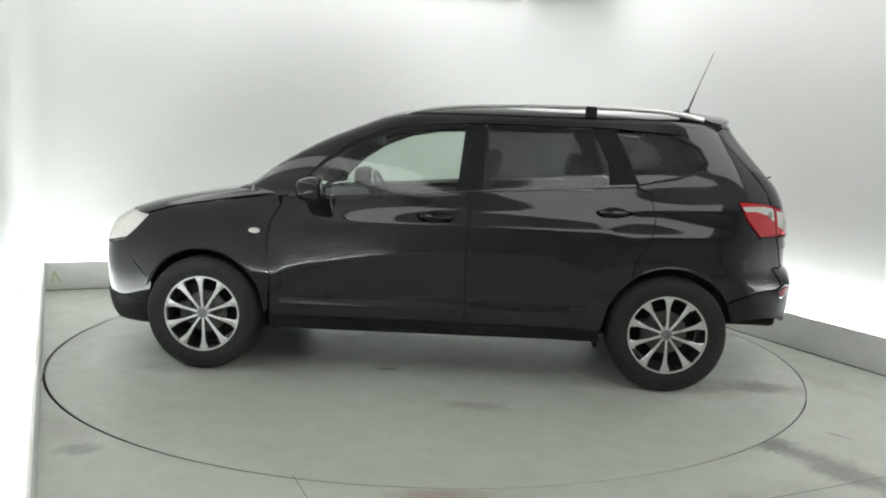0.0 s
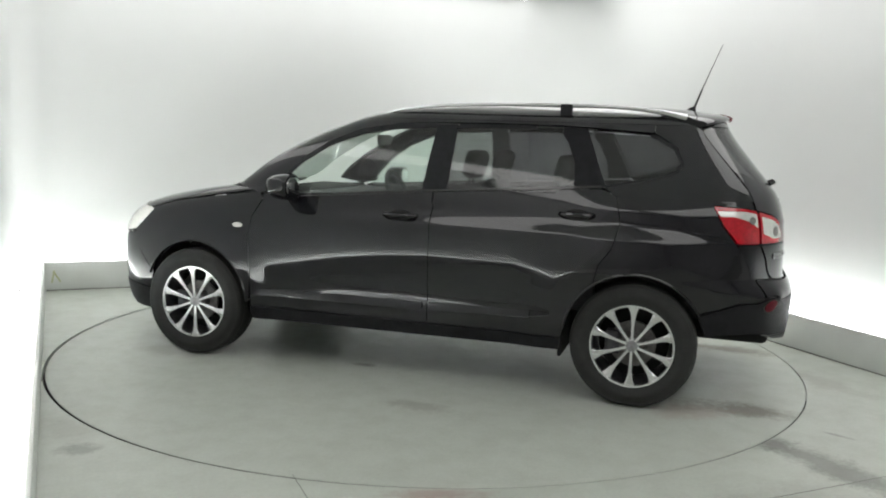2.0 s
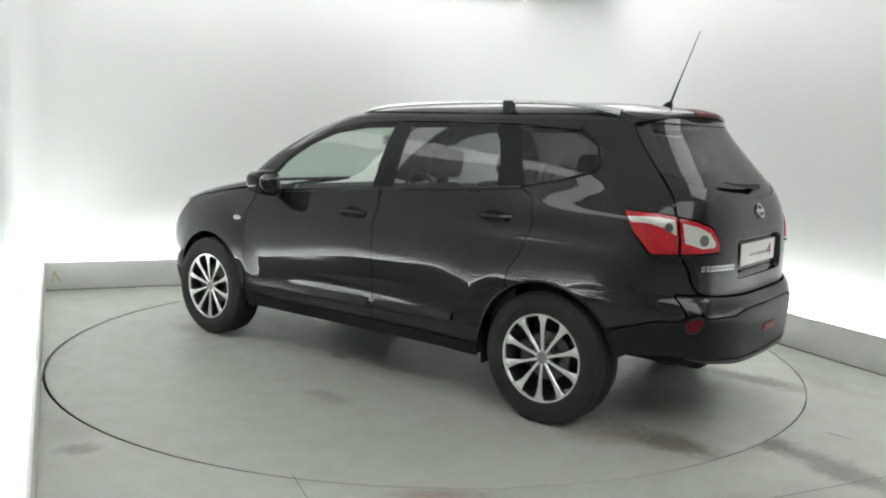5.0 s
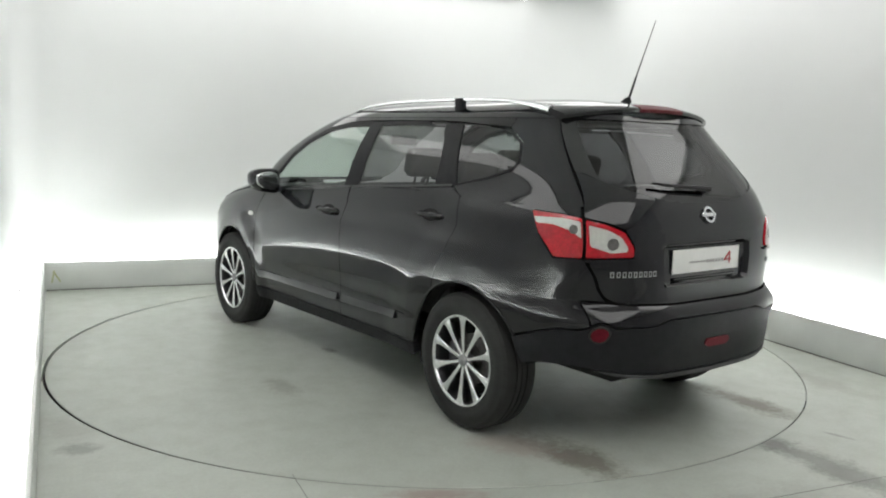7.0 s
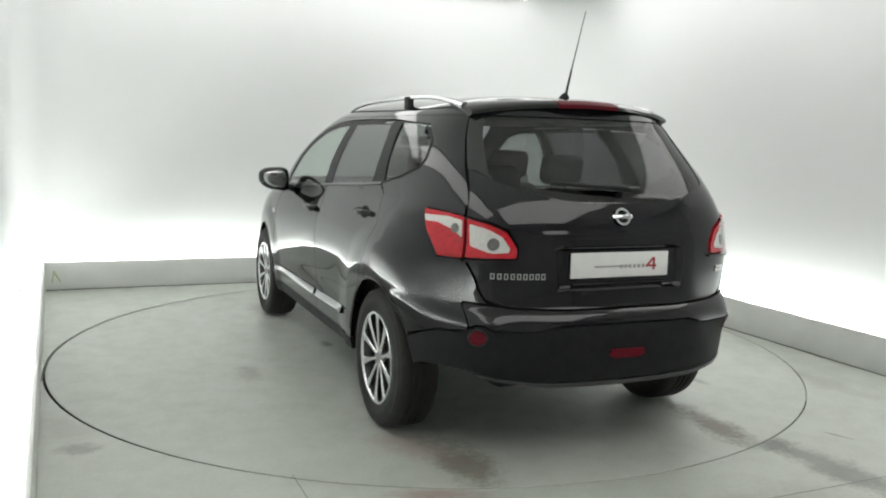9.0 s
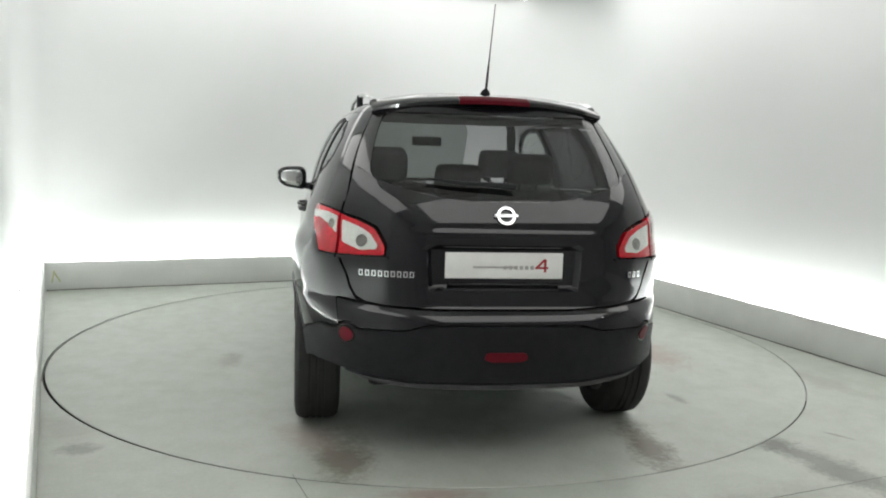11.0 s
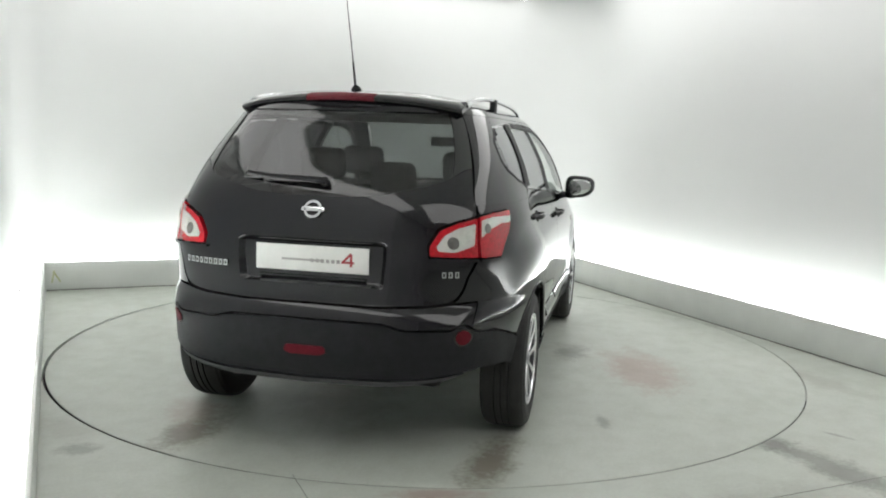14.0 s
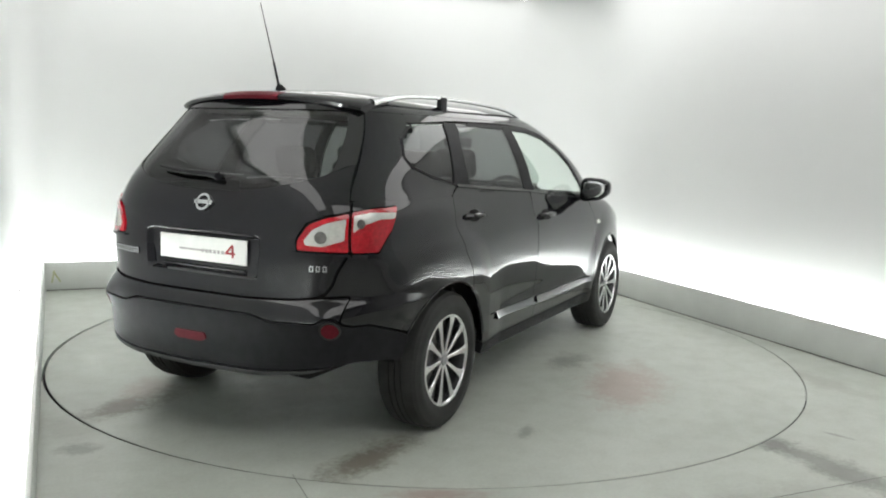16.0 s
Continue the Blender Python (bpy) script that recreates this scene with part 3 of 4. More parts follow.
def arch(ax, a0, a1, n=14, r=ARCH_R):
    return [("x", ax + r * math.cos(radians(a0 + (a1 - a0) * i / n)), ARCH_Z + r * math.sin(radians(a0 + (a1 - a0) * i / n))) for i in range(n + 1)]


FA, RA = AXLES
FENDER = X((0.9985, 0.40), (0.986, 0.58), (1.009, 0.80), (0.989, 0.92), (0.931, 1.03), (0.94, 1.085), (1.30, 1.035), (1.60, 0.985), (1.82, 0.925), (1.885, 0.845), (1.95, 0.772), (1.89, 0.66), (1.80, 0.58)) + arch(FA, 25, 178)
DOOR_F = X((0.985, 0.36), (0.985, 0.58), (1.008, 0.80), (0.988, 0.92), (0.93, 1.03), (0.925, 1.072), (0.70, 1.068), (0.30, 1.096), (-0.188, 1.137), (-0.188, 0.36))
DOOR_R = X((-0.189, 0.36), (-0.189, 1.137), (-0.67, 1.166), (-1.16, 1.20), (-1.245, 1.165), (-1.28, 1.02), (-1.245, 0.88), (-1.18, 0.79)) + arch(RA, 53, 6, 8) + X((-0.99, 0.36))
QUARTER = X((-1.246, 1.162), (-1.281, 1.02), (-1.246, 0.88), (-1.181, 0.79)) + arch(RA, 53.3, 150) + X((-1.80, 0.575)) + E((0.86, 0.617), (0.782, 0.617), (0.7445, 0.632), (0.7445, 0.7465), (0.632, 0.744), (0.648, 0.758), (0.674, 0.800), (0.688, 0.850), (0.736, 0.930), (0.879, 0.930), (0.977, 1.035)) + X((-1.757, 1.138)) + E((0.85, 1.129), (0.766, 1.117), (0.770, 1.162))
D_PILLAR = X((-1.42, 1.556)) + E((0.83, 1.556), (0.80, 1.40), (0.775, 1.25), (0.757, 1.1595)) + X((-1.70, 1.1595), (-1.252, 1.1595), (-1.17, 1.212), (-1.40, 1.250), (-1.56, 1.302), (-1.588, 1.35), (-1.548, 1.44), (-1.445, 1.503), (-1.42, 1.512))
A_PILLAR = X((1.135, 1.115), (1.046, 1.20), (0.912, 1.30), (0.736, 1.40), (0.574, 1.48), (0.445, 1.53), (0.37, 1.556), (-0.5, 1.556), (-1.0, 1.556), (-1.42, 1.556), (-1.42, 1.515), (-1.0, 1.537), (-0.5, 1.543), (-0.14, 1.540), (0.10, 1.530),
             (0.33, 1.493), (0.53, 1.412), (0.69, 1.302), (0.81, 1.18), (0.88, 1.09), (0.96, 1.075))
GLASS_F = X((0.872, 1.086), (0.80, 1.165), (0.68, 1.282), (0.52, 1.386), (0.32, 1.464), (0.10, 1.501), (-0.150, 1.510), (-0.115, 1.146), (0.30, 1.112), (0.70, 1.084))
GLASS_R = X((-0.282, 1.512), (-0.60, 1.518), (-0.875, 1.514), (-0.945, 1.450), (-0.995, 1.330), (-1.005, 1.208), (-0.67, 1.184), (-0.275, 1.158))
GLASS_Q = X((-1.045, 1.508), (-1.25, 1.508), (-1.43, 1.490), (-1.53, 1.432), (-1.568, 1.352), (-1.545, 1.314), (-1.40, 1.262), (-1.182, 1.212))
PILLAR_B = X((-0.152, 1.534), (-0.280, 1.536), (-0.273, 1.150), (-0.117, 1.140))
PILLAR_C = X((-0.878, 1.534), (-1.050, 1.530), (-1.186, 1.212), (-1.008, 1.203), (-0.998, 1.330), (-0.948, 1.452), (-0.878, 1.516))
FRAME_F = X((-0.150, 1.540), (0.10, 1.530), (0.33, 1.493), (0.53, 1.412), (0.69, 1.302), (0.81, 1.18), (0.88, 1.09), (0.868, 1.090), (0.80, 1.167), (0.68, 1.284), (0.52, 1.388), (0.32, 1.466), (0.10, 1.503), (-0.150, 1.512))
FRAME_R = X((-0.283, 1.536), (-0.60, 1.540), (-0.876, 1.535), (-0.876, 1.516), (-0.60, 1.520), (-0.283, 1.514))
BELT_F = X((0.90, 1.072), (0.70, 1.083), (0.30, 1.111), (-0.195, 1.150), (-0.195, 1.139), (0.30, 1.099), (0.70, 1.071))
BELT_R = X((-0.31, 1.158), (-0.67, 1.183), (-1.13, 1.215), (-1.165, 1.217), (-1.16, 1.204), (-0.67, 1.169), (-0.20, 1.140), (-0.20, 1.150))
SEAL_Q = X((-1.17, 1.206), (-1.40, 1.254), (-1.555, 1.306), (-1.584, 1.352), (-1.545, 1.440), (-1.445, 1.500), (-1.40, 1.510), (-1.40, 1.498), (-1.435, 1.490), (-1.533, 1.434), (-1.572, 1.352), (-1.548, 1.314), (-1.40, 1.264), (-1.17, 1.216))
SILL = X((0.99, 0.357), (-0.985, 0.357), (-0.98, 0.285), (0.98, 0.275))
MOULD_F = X((0.93, 0.480), (-0.16, 0.490), (-0.16, 0.445), (0.93, 0.432))
MOULD_R = X((-0.215, 0.490), (-0.90, 0.500), (-0.90, 0.455), (-0.215, 0.445))
HEADLAMP = X((1.775, 0.928), (1.85, 0.850), (1.935, 0.785)) + [("fy", 0.62, 0.735), ("fy", 0.48, 0.80), ("fy", 0.48, 0.90), ("fy", 0.58, 0.955)]
LIGHT_OUT = X((-1.755, 1.134)) + E((0.85, 1.125), (0.760, 1.113), (0.746, 0.935), (0.877, 0.935), (0.972, 1.037))
LIGHT_OUT_CLEAR = E((1.007, 1.108), (0.852, 1.110), (0.767, 1.098), (0.760, 1.020), (0.812, 1.055), (0.902, 1.078), (0.987, 1.078))
LIGHT_IN = E((0.748, 1.108), (0.642, 1.088), (0.562, 1.058), (0.512, 0.988), (0.510, 0.945), (0.734, 0.937))
LIGHT_IN_CLEAR = E((0.734, 1.086), (0.642, 1.066), (0.582, 1.038), (0.542, 0.988), (0.547, 0.968), (0.622, 0.962), (0.722, 0.990))
HALF_REAR_LINE = [(0.86, 0.612), (0.780, 0.612), (0.742, 0.628), (0.718, 0.650), (0.675, 0.652), (0.645, 0.632), (0.45, 0.630), (0.36, 0.655)]


def both(pts):
    """A half outline on the left side, mirrored over the middle of the rear."""
    return E(*pts) + E(*[(-a, z) for a, z in reversed(pts)])


def car_parts(car):
    def panel(name, poly, mat, label="", off=0.0, inset=0.0018, depth=0.014, parent=None, sides=(1, -1), rnd=0.012, shadow=True, extra=None):
        made = []
        for s in sides:
            ob = part(name, panel_mesh(poly, inset, depth, off, s < 0, rnd, extra), mat, parent[len(made)] if parent else car, label)
            ob.visible_shadow = shadow
            made.append(ob)
        return made

    # inner walls, black, standing for the shade deep in the joints between panels
    for poly in (X((0.98, 0.28), (-0.985, 0.29), (-0.985, 1.05), (0.90, 1.03), (0.98, 0.9)), X((0.97, 0.76), (0.97, 1.0), (1.80, 0.88), (1.79, 0.76)), X((-0.98, 0.76), (-0.98, 1.10), (-1.70, 1.08), (-1.77, 0.76)),
                 X((-1.77, 0.45), (-1.77, 1.08)) + E((0.75, 1.10), (0.0, 1.12), (0.0, 0.40))):
        panel("inner_wall", poly, LINER, off=-0.035, inset=0, depth=0.004, rnd=0)
    # unseen black strips added to block light leaking past the rear glass
    panel("gate_backing", E((0.70, 1.15), (0.86, 1.15), (0.92, 1.57), (0.76, 1.57)), LINER, off=-0.03, inset=0, depth=0.004, rnd=0)
    part("underbody", boxed(-1.20, 2.0, -0.60, 0.60, 0.27, 0.52, bevel=0.03), LINER, car)
    part("underbody", boxed(-2.10, -1.19, -0.58, 0.58, 0.36, 0.54, bevel=0.03), LINER, car)
    part("underbody", boxed(-0.97, 0.97, -0.79, 0.79, 0.27, 0.40, bevel=0.02), LINER, car)
    for ax in AXLES:
        for s in (1, -1):
            bm = bmesh.new()
            n = 20
            rows = []
            for y in (0.58, 0.815):
                turn = [math.pi * (i / n * (1.16 if ax > 0 else 1.04) - 0.08) for i in range(n + 1)]
                rows.append([bm.verts.new((ax + 0.395 * math.cos(a), s * y, ARCH_Z + 0.395 * math.sin(a))) for a in turn])
            for i in range(n):
                bm.faces.new((rows[0][i], rows[0][i + 1], rows[1][i + 1], rows[1][i]))
            bm.faces.new(rows[0])
            part("wheel_well", bm, LINER, car)

    for ax, a0, a1 in ((AXLES[0], 22, 176), (AXLES[1], 8, 152)):
        for sd in (1, -1):
            pts = []
            for i in range(33):
                a = radians(a0 + (a1 - a0) * i / 32)
                x, z = ax + (ARCH_R + 0.004) * math.cos(a), ARCH_Z + (ARCH_R + 0.004) * math.sin(a)
                q = shell(e_of("x", x, z), z)
                pts.append((x, sd * (q.y - 0.004), z))
            bm = bmesh.new()
            sweep(bm, pts, 0.0085, 8)
            part("arch_lip", bm, PAINT, car, "rolled black edge of the wheel arch")
    panel("front_fender", FENDER, PAINT, depth=0.03)
    fdoor = panel("front_door", DOOR_F, PAINT)
    rdoor = panel("rear_door", DOOR_R, PAINT, depth=0.02)
    panel("quarter_panel", QUARTER, PAINT, depth=0.03)
    panel("rear_pillar", D_PILLAR, PAINT, inset=0.001)
    panel("front_pillar", A_PILLAR, PAINT, inset=0.001)
    panel("window", GLASS_F, CLEARGLASS, "clear glass", off=-0.004, inset=-0.012, depth=0.002, parent=fdoor, shadow=False)
    panel("window", GLASS_R, PRIVACY, "dark privacy glass", off=-0.004, inset=-0.012, depth=0.002, parent=rdoor, shadow=False)
    panel("quarter_window", GLASS_Q, PRIVACY, "dark privacy glass", off=-0.008, inset=-0.012, depth=0.002, shadow=False)
    panel("centre_pillar", PILLAR_B, CLADDING, "black pillar", off=-0.002, inset=0.001)
    panel("window_pillar", PILLAR_C, CLADDING, "black strip", off=-0.002, inset=0.001)
    panel("window_frame", FRAME_F, CLADDING, "black window frame", off=-0.001, inset=0.0005, parent=fdoor, rnd=0)
    panel("window_frame", FRAME_R, CLADDING, "black window frame", off=-0.001, inset=0.0005, parent=rdoor, rnd=0)
    panel("window_seal", BELT_F, GLOSSBLACK, "black rubber seal", off=0.003, inset=0.0, parent=fdoor, rnd=0)
    panel("window_seal", SEAL_Q, CLADDING, "black rubber seal", off=0.002, inset=0.0, rnd=0)
    panel("window_seal", BELT_R, GLOSSBLACK, "black rubber seal", off=0.003, inset=0.0, parent=rdoor, rnd=0)
    panel("sill", SILL, CLADDING, "black plastic sill", off=0.004, depth=0.05)
    panel("moulding", MOULD_F, PAINT, "black side moulding", off=0.002, depth=0.016, parent=fdoor, extra=lambda e, z: 0.014 * ease((0.51 - z) / 0.07))
    panel("moulding", MOULD_R, PAINT, "black side moulding", off=0.002, depth=0.016, parent=rdoor, extra=lambda e, z: 0.014 * ease((0.51 - z) / 0.07))
    panel("headlight", HEADLAMP, CLEAR, "clear headlight with chrome inside", off=0.004, depth=0.03)

    # front: bonnet, bumper, grille, windscreen
    hood = X((0.96, 1.098), (1.30, 1.045), (1.60, 0.995), (1.82, 0.935)) + [("fy", 0.56, 0.962), ("fy", 0.46, 0.93), ("fy", -0.46, 0.93), ("fy", -0.56, 0.962)] + [("rx", a, z) for a, z in ((1.82, 0.935), (1.60, 0.995), (1.30, 1.045), (0.96, 1.098))] + [("fy", -0.74, 1.108), ("fy", -0.4, 1.113), ("fy", 0.4, 1.113), ("fy", 0.74, 1.108)]
    panel("bonnet", hood, PAINT, sides=(1,))
    bump_f = X((1.76, 0.44), (1.742, 0.518), (1.80, 0.572), (1.885, 0.655), (1.94, 0.765)) + [("fy", 0.62, 0.728), ("fy", 0.46, 0.78), ("fy", -0.46, 0.78), ("fy", -0.62, 0.728)] + [("rx", a, z) for a, z in ((1.94, 0.765), (1.885, 0.655), (1.80, 0.572), (1.742, 0.518), (1.76, 0.44), (1.73, 0.25))] + X((1.73, 0.25))
    panel("front_bumper", bump_f, PAINT, depth=0.03, sides=(1,))
    skirt_f = X((1.735, 0.255), (1.762, 0.40)) + [("fy", 0.62, 0.43), ("fy", 0.3, 0.44), ("fy", -0.3, 0.44), ("fy", -0.62, 0.43)] + [("rx", a, z) for a, z in ((1.762, 0.40), (1.735, 0.255))]
    panel("front_bumper_skirt", skirt_f, CLADDING, "black plastic lower front bumper", off=0.006, sides=(1,))
    # unseen black box, added so the bright wall does not show through the gap
    part("cowl_filler", boxed(0.88, 1.28, -0.72, 0.72, 0.85, 1.072, bevel=0.02), LINER, car)
    panel("grille", [("fy", 0.45, 0.79), ("fy", 0.45, 0.92), ("fy", -0.45, 0.92), ("fy", -0.45, 0.79)], CLADDING, "black grille", off=-0.012, sides=(1,))
    wind = X((1.140, 1.122), (1.048, 1.205), (0.914, 1.305), (0.738, 1.405), (0.576, 1.485), (0.447, 1.533), (0.375, 1.554)) + [("fy", 0.3, 1.556), ("fy", -0.3, 1.556)] + [("rx", a, z) for a, z in ((0.375, 1.554), (0.447, 1.533), (0.576, 1.485), (0.738, 1.405), (0.914, 1.305), (1.048, 1.205), (1.140, 1.122))]
    panel("windscreen", wind, SCREEN, "clear windscreen", off=-0.004, inset=-0.012, depth=0.002, sides=(1,), shadow=False)
    panel("scuttle", [("fy", 0.74, 1.1085), ("fy", 0.74, 1.120), ("fy", -0.74, 1.120), ("fy", -0.74, 1.1085), ("fy", 0.0, 1.1135)], CLADDING, "black plastic scuttle", inset=0, sides=(1,), rnd=0)
    # roof
    panel("roof", E((-E_END, 1.5565), (E_END, 1.5565), (E_END, 1.6758), (-E_END, 1.6758)), PAINT, inset=0, depth=0.004, sides=(1,), rnd=0)

    # rear: tailgate, bumper
    gate = both([(0.30, 0.722), (0.52, 0.731), (0.60, 0.742), (0.640, 0.762), (0.664, 0.800), (0.678, 0.850), (0.724, 0.930), (0.508, 0.937), (0.504, 0.992), (0.554, 1.066), (0.637, 1.096), (0.755, 1.117), (0.762, 1.25), (0.768, 1.318),
                 (0.72, 1.309), (0.60, 1.264), (0.45, 1.229), (0.30, 1.199), (0.15, 1.184)])
    tg = panel("tailgate", gate, PAINT, depth=0.02, sides=(1,))[0]
    rear_glass = both([(0.15, 1.190), (0.30, 1.205), (0.45, 1.235), (0.60, 1.270), (0.72, 1.315), (0.757, 1.325), (0.785, 1.45), (0.805, 1.545), (0.55, 1.562), (0.2, 1.568)])
    panel("rear_window", rear_glass, PRIVACY, "dark privacy glass", off=-0.005, inset=-0.012, depth=0.002, parent=[tg], sides=(1,), shadow=False)
    for s in (1, -1):
        frame_strip = E((0.770, 1.316), (0.825, 1.556), (0.725, 1.560), (0.69, 1.42), (0.655, 1.300), (0.63, 1.274), (0.72, 1.311))
        panel("glass_border", frame_strip, GLOSSBLACK, "black border of the rear glass", parent=[tg], off=-0.001, inset=0, depth=0.004, sides=(s,), rnd=0)
    line = HALF_REAR_LINE
    low = X((-1.765, 0.42), (-1.722, 0.540), (-1.80, 0.568)) + E(*line) + E(*[(-a, z) for a, z in reversed(line)]) + [("e", -e_of("x", a, z), z) for a, z in ((-1.80, 0.568), (-1.722, 0.540), (-1.765, 0.42))] + E((-0.95, 0.44), (-0.80, 0.445), (-0.62, 0.425), (-0.4, 0.408), (0.0, 0.400), (0.4, 0.408), (0.62, 0.425), (0.80, 0.445), (0.95, 0.44))
    rb = panel("rear_bumper_skirt", low, CLADDING, "matt black plastic lower bumper", off=0.004, depth=0.03, sides=(1,))[0]
    lip = E((0.72, 0.434), (0.55, 0.416), (0.4, 0.404), (0.0, 0.396), (-0.4, 0.404), (-0.55, 0.416), (-0.72, 0.434), (-0.62, 0.405), (-0.4, 0.380), (0.0, 0.372), (0.4, 0.380), (0.62, 0.405))
    panel("bumper_lip", lip, LIPGREY, "dark grey lower lip", off=0.008, depth=0.03, parent=[rb], sides=(1,))
    up = both([(0.36, 0.659), (0.45, 0.634), (0.642, 0.636), (0.672, 0.657), (0.718, 0.655), (0.740, 0.640), (0.740, 0.744), (0.60, 0.732), (0.52, 0.723), (0.30, 0.715)])
    panel("rear_bumper", up, PAINT, off=0.004, depth=0.03, sides=(1,))

    # tail lamps
    for s in (1, -1):
        lo = panel("tail_light", LIGHT_OUT, RED, "red and clear tail light", off=0.008, sides=(s,), depth=0.03)[0]
        li = panel("tail_light", LIGHT_IN, RED, "red and clear tail light", off=0.008, sides=(s,), depth=0.03, parent=[tg])[0]
        panel("clear_lens", LIGHT_OUT_CLEAR, CLEAR, "clear lens", off=0.0105, sides=(s,), parent=[lo])
        panel("clear_lens", LIGHT_IN_CLEAR, CLEAR, "clear lens", off=0.0105, sides=(s,), parent=[li])
        for e, z, r, par in ((0.618, 1.003, 0.027, li), (0.800, 1.062, 0.020, lo)):
            poly = E(*[(e + r * math.cos(2 * math.pi * i / 14), z + r * math.sin(2 * math.pi * i / 14)) for i in range(14)])
            panel("reflector_bowl", poly, REFLECTOR, "mirrored lamp bowl", off=0.0125, sides=(s,), parent=[par], inset=0, rnd=0)
        for i in range(3):
            z0 = 0.958 + 0.014 * i
            panel("lens_rib", E((0.640, z0 - 0.017), (0.640, z0 - 0.013), (0.728, z0 - 0.011), (0.728, z0 - 0.015)), RED, "thin red rib", off=0.0095, inset=0, sides=(s,), parent=[li], rnd=0)
            panel("lens_rib", E((0.760, z0 - 0.009), (0.760, z0 - 0.005), (0.884, z0 - 0.003), (0.884, z0 - 0.007)), RED, "thin red rib", off=0.0105, inset=0, sides=(s,), parent=[lo], rnd=0)
        poly = E(*[(0.700 + 0.034 * math.cos(2 * math.pi * i / 18), 0.600 + 0.034 * math.sin(2 * math.pi * i / 18)) for i in range(18)])
        panel("reflector", poly, DULLRED, "round red reflector", off=0.009, sides=(s,), parent=[rb], inset=0, rnd=0)
        poly = E(*[(0.700 + 0.043 * math.cos(2 * math.pi * i / 18), 0.600 + 0.043 * math.sin(2 * math.pi * i / 18)) for i in range(18)])
        panel("reflector_ring", poly, GLOSSBLACK, "black ring", off=0.006, sides=(s,), parent=[rb], inset=0, rnd=0)
        for a in (E((0.879, 0.931), (0.746, 0.931), (0.746, 0.920), (0.872, 0.920)), E((0.734, 0.932), (0.492, 0.940), (0.492, 0.930), (0.734, 0.921))):
            panel("lamp_trim", a, PAINT, "thin black trim under the tail light", off=0.012, inset=0, depth=0.02, sides=(s,), rnd=0)
    panel("fog_light", E((0.10, 0.545), (-0.11, 0.545), (-0.125, 0.515), (-0.09, 0.500), (0.08, 0.500), (0.115, 0.515)), DULLRED, "red fog light", off=0.010, sides=(1,), parent=[rb])

    # plate, badge, lettering as plain bars
    px = shell(0.0, 0.91).x - 0.004
    plate = part("number_plate", boxed(px - 0.008, px, -0.262, 0.262, 0.852, 0.966, bevel=0.003), PLATE, tg, "white plate with red and grey print")
    bm = bmesh.new()
    box(bm, px - 0.0095, px - 0.0082, -0.055, 0.14, 0.898, 0.906)
    for i in range(6):
        box(bm, px - 0.0095, px - 0.0082, -0.13 + i * 0.024, -0.13 + i * 0.024 + 0.015, 0.893, 0.909)
    part("grey_print", bm, INKGREY, plate, smooth=0)
    bm = bmesh.new()
    box(bm, px - 0.0096, px - 0.0082, -0.187, -0.176, 0.882, 0.938)
    box(bm, px - 0.0096, px - 0.0082, -0.196, -0.140, 0.896, 0.905)
    box(bm, px - 0.0096, px - 0.0082, -0.005, 0.005, -0.030, 0.030, m=Matrix.Translation((0, -0.160, 0.918)) @ pose(0, 0, 0, 45, 0, 0))
    part("red_print", bm, INKRED, plate, smooth=0)
    part("plate_handle", boxed(px - 0.010, px + 0.015, -0.25, 0.25, 0.822, 0.832, bevel=0.004), PAINT, tg, "black lip under the plate")
    part("plate_handle", boxed(px - 0.004, px + 0.03, -0.27, 0.27, 0.986, 0.998, bevel=0.005), PAINT, tg, "black grip over the plate")
    bx = shell(0.0, 1.125).x
    bm = bmesh.new()
    lathe(bm, [(0.030, -0.004), (0.030, 0.006), (0.041, 0.006), (0.041, -0.004)], 32, "x", close=True)
    box(bm, -0.004, 0.008, -0.053, 0.053, -0.010, 0.010, bevel=0.003)
    bmesh.ops.transform(bm, matrix=Matrix.Translation((bx - 0.009, 0, 1.125)) @ pose(0, 0, 0, 0, 22, 0), verts=bm.verts)
    part("badge", bm, CHROME, tg, "round chrome badge with a crossbar")
    for y0, n, w, z in ((0.615, 9, 0.019, 0.868), (-0.565, 3, 0.018, 0.868)):
        for i in range(n):
            y = y0 - i * (w + 0.007)
            p = shell(e_of("y", y, z), z, 0.004)
            q = shell(e_of("y", y - w, z), z, 0.004)
            ang = math.degrees(math.atan2(q.x - p.x, -(q.y - p.y)))
            c = (p + q) / 2
            bm = bmesh.new()
            for b in ((-w / 2, w / 2, 0.008, 0.013), (-w / 2, w / 2, -0.013, -0.008), (-w / 2, -w / 2 + 0.005, -0.008, 0.008), (w / 2 - 0.005, w / 2, -0.008, 0.008)):
                box(bm, -0.002, 0.002, *b, m=Matrix.Translation(c) @ pose(0, 0, 0, 0, 0, ang))
            part("lettering", bm, CHROME, tg, smooth=0)
    # wiper
    bm = bmesh.new()
    pts = [shell(e_of("y", y, z), z, 0.022) for y, z in ((-0.045, 1.232), (0.06, 1.240), (0.20, 1.246), (0.335, 1.260))]
    sweep(bm, smooth_through(pts, 5), [0.019 - 0.012 * i / 15 for i in range(16)], 8, 0.8)
    lathe(bm, [(0.020, 0), (0.018, 0.024), (0.010, 0.030)], 20, "z", (0, 0, 0))
    vs = [v for v in bm.verts][-60:]
    c = shell(0.0, 1.235)
    bmesh.ops.transform(bm, matrix=Matrix.Translation((c.x + 0.008, -0.03, 1.235)) @ pose(0, 0, 0, 0, -55, 0), verts=vs)
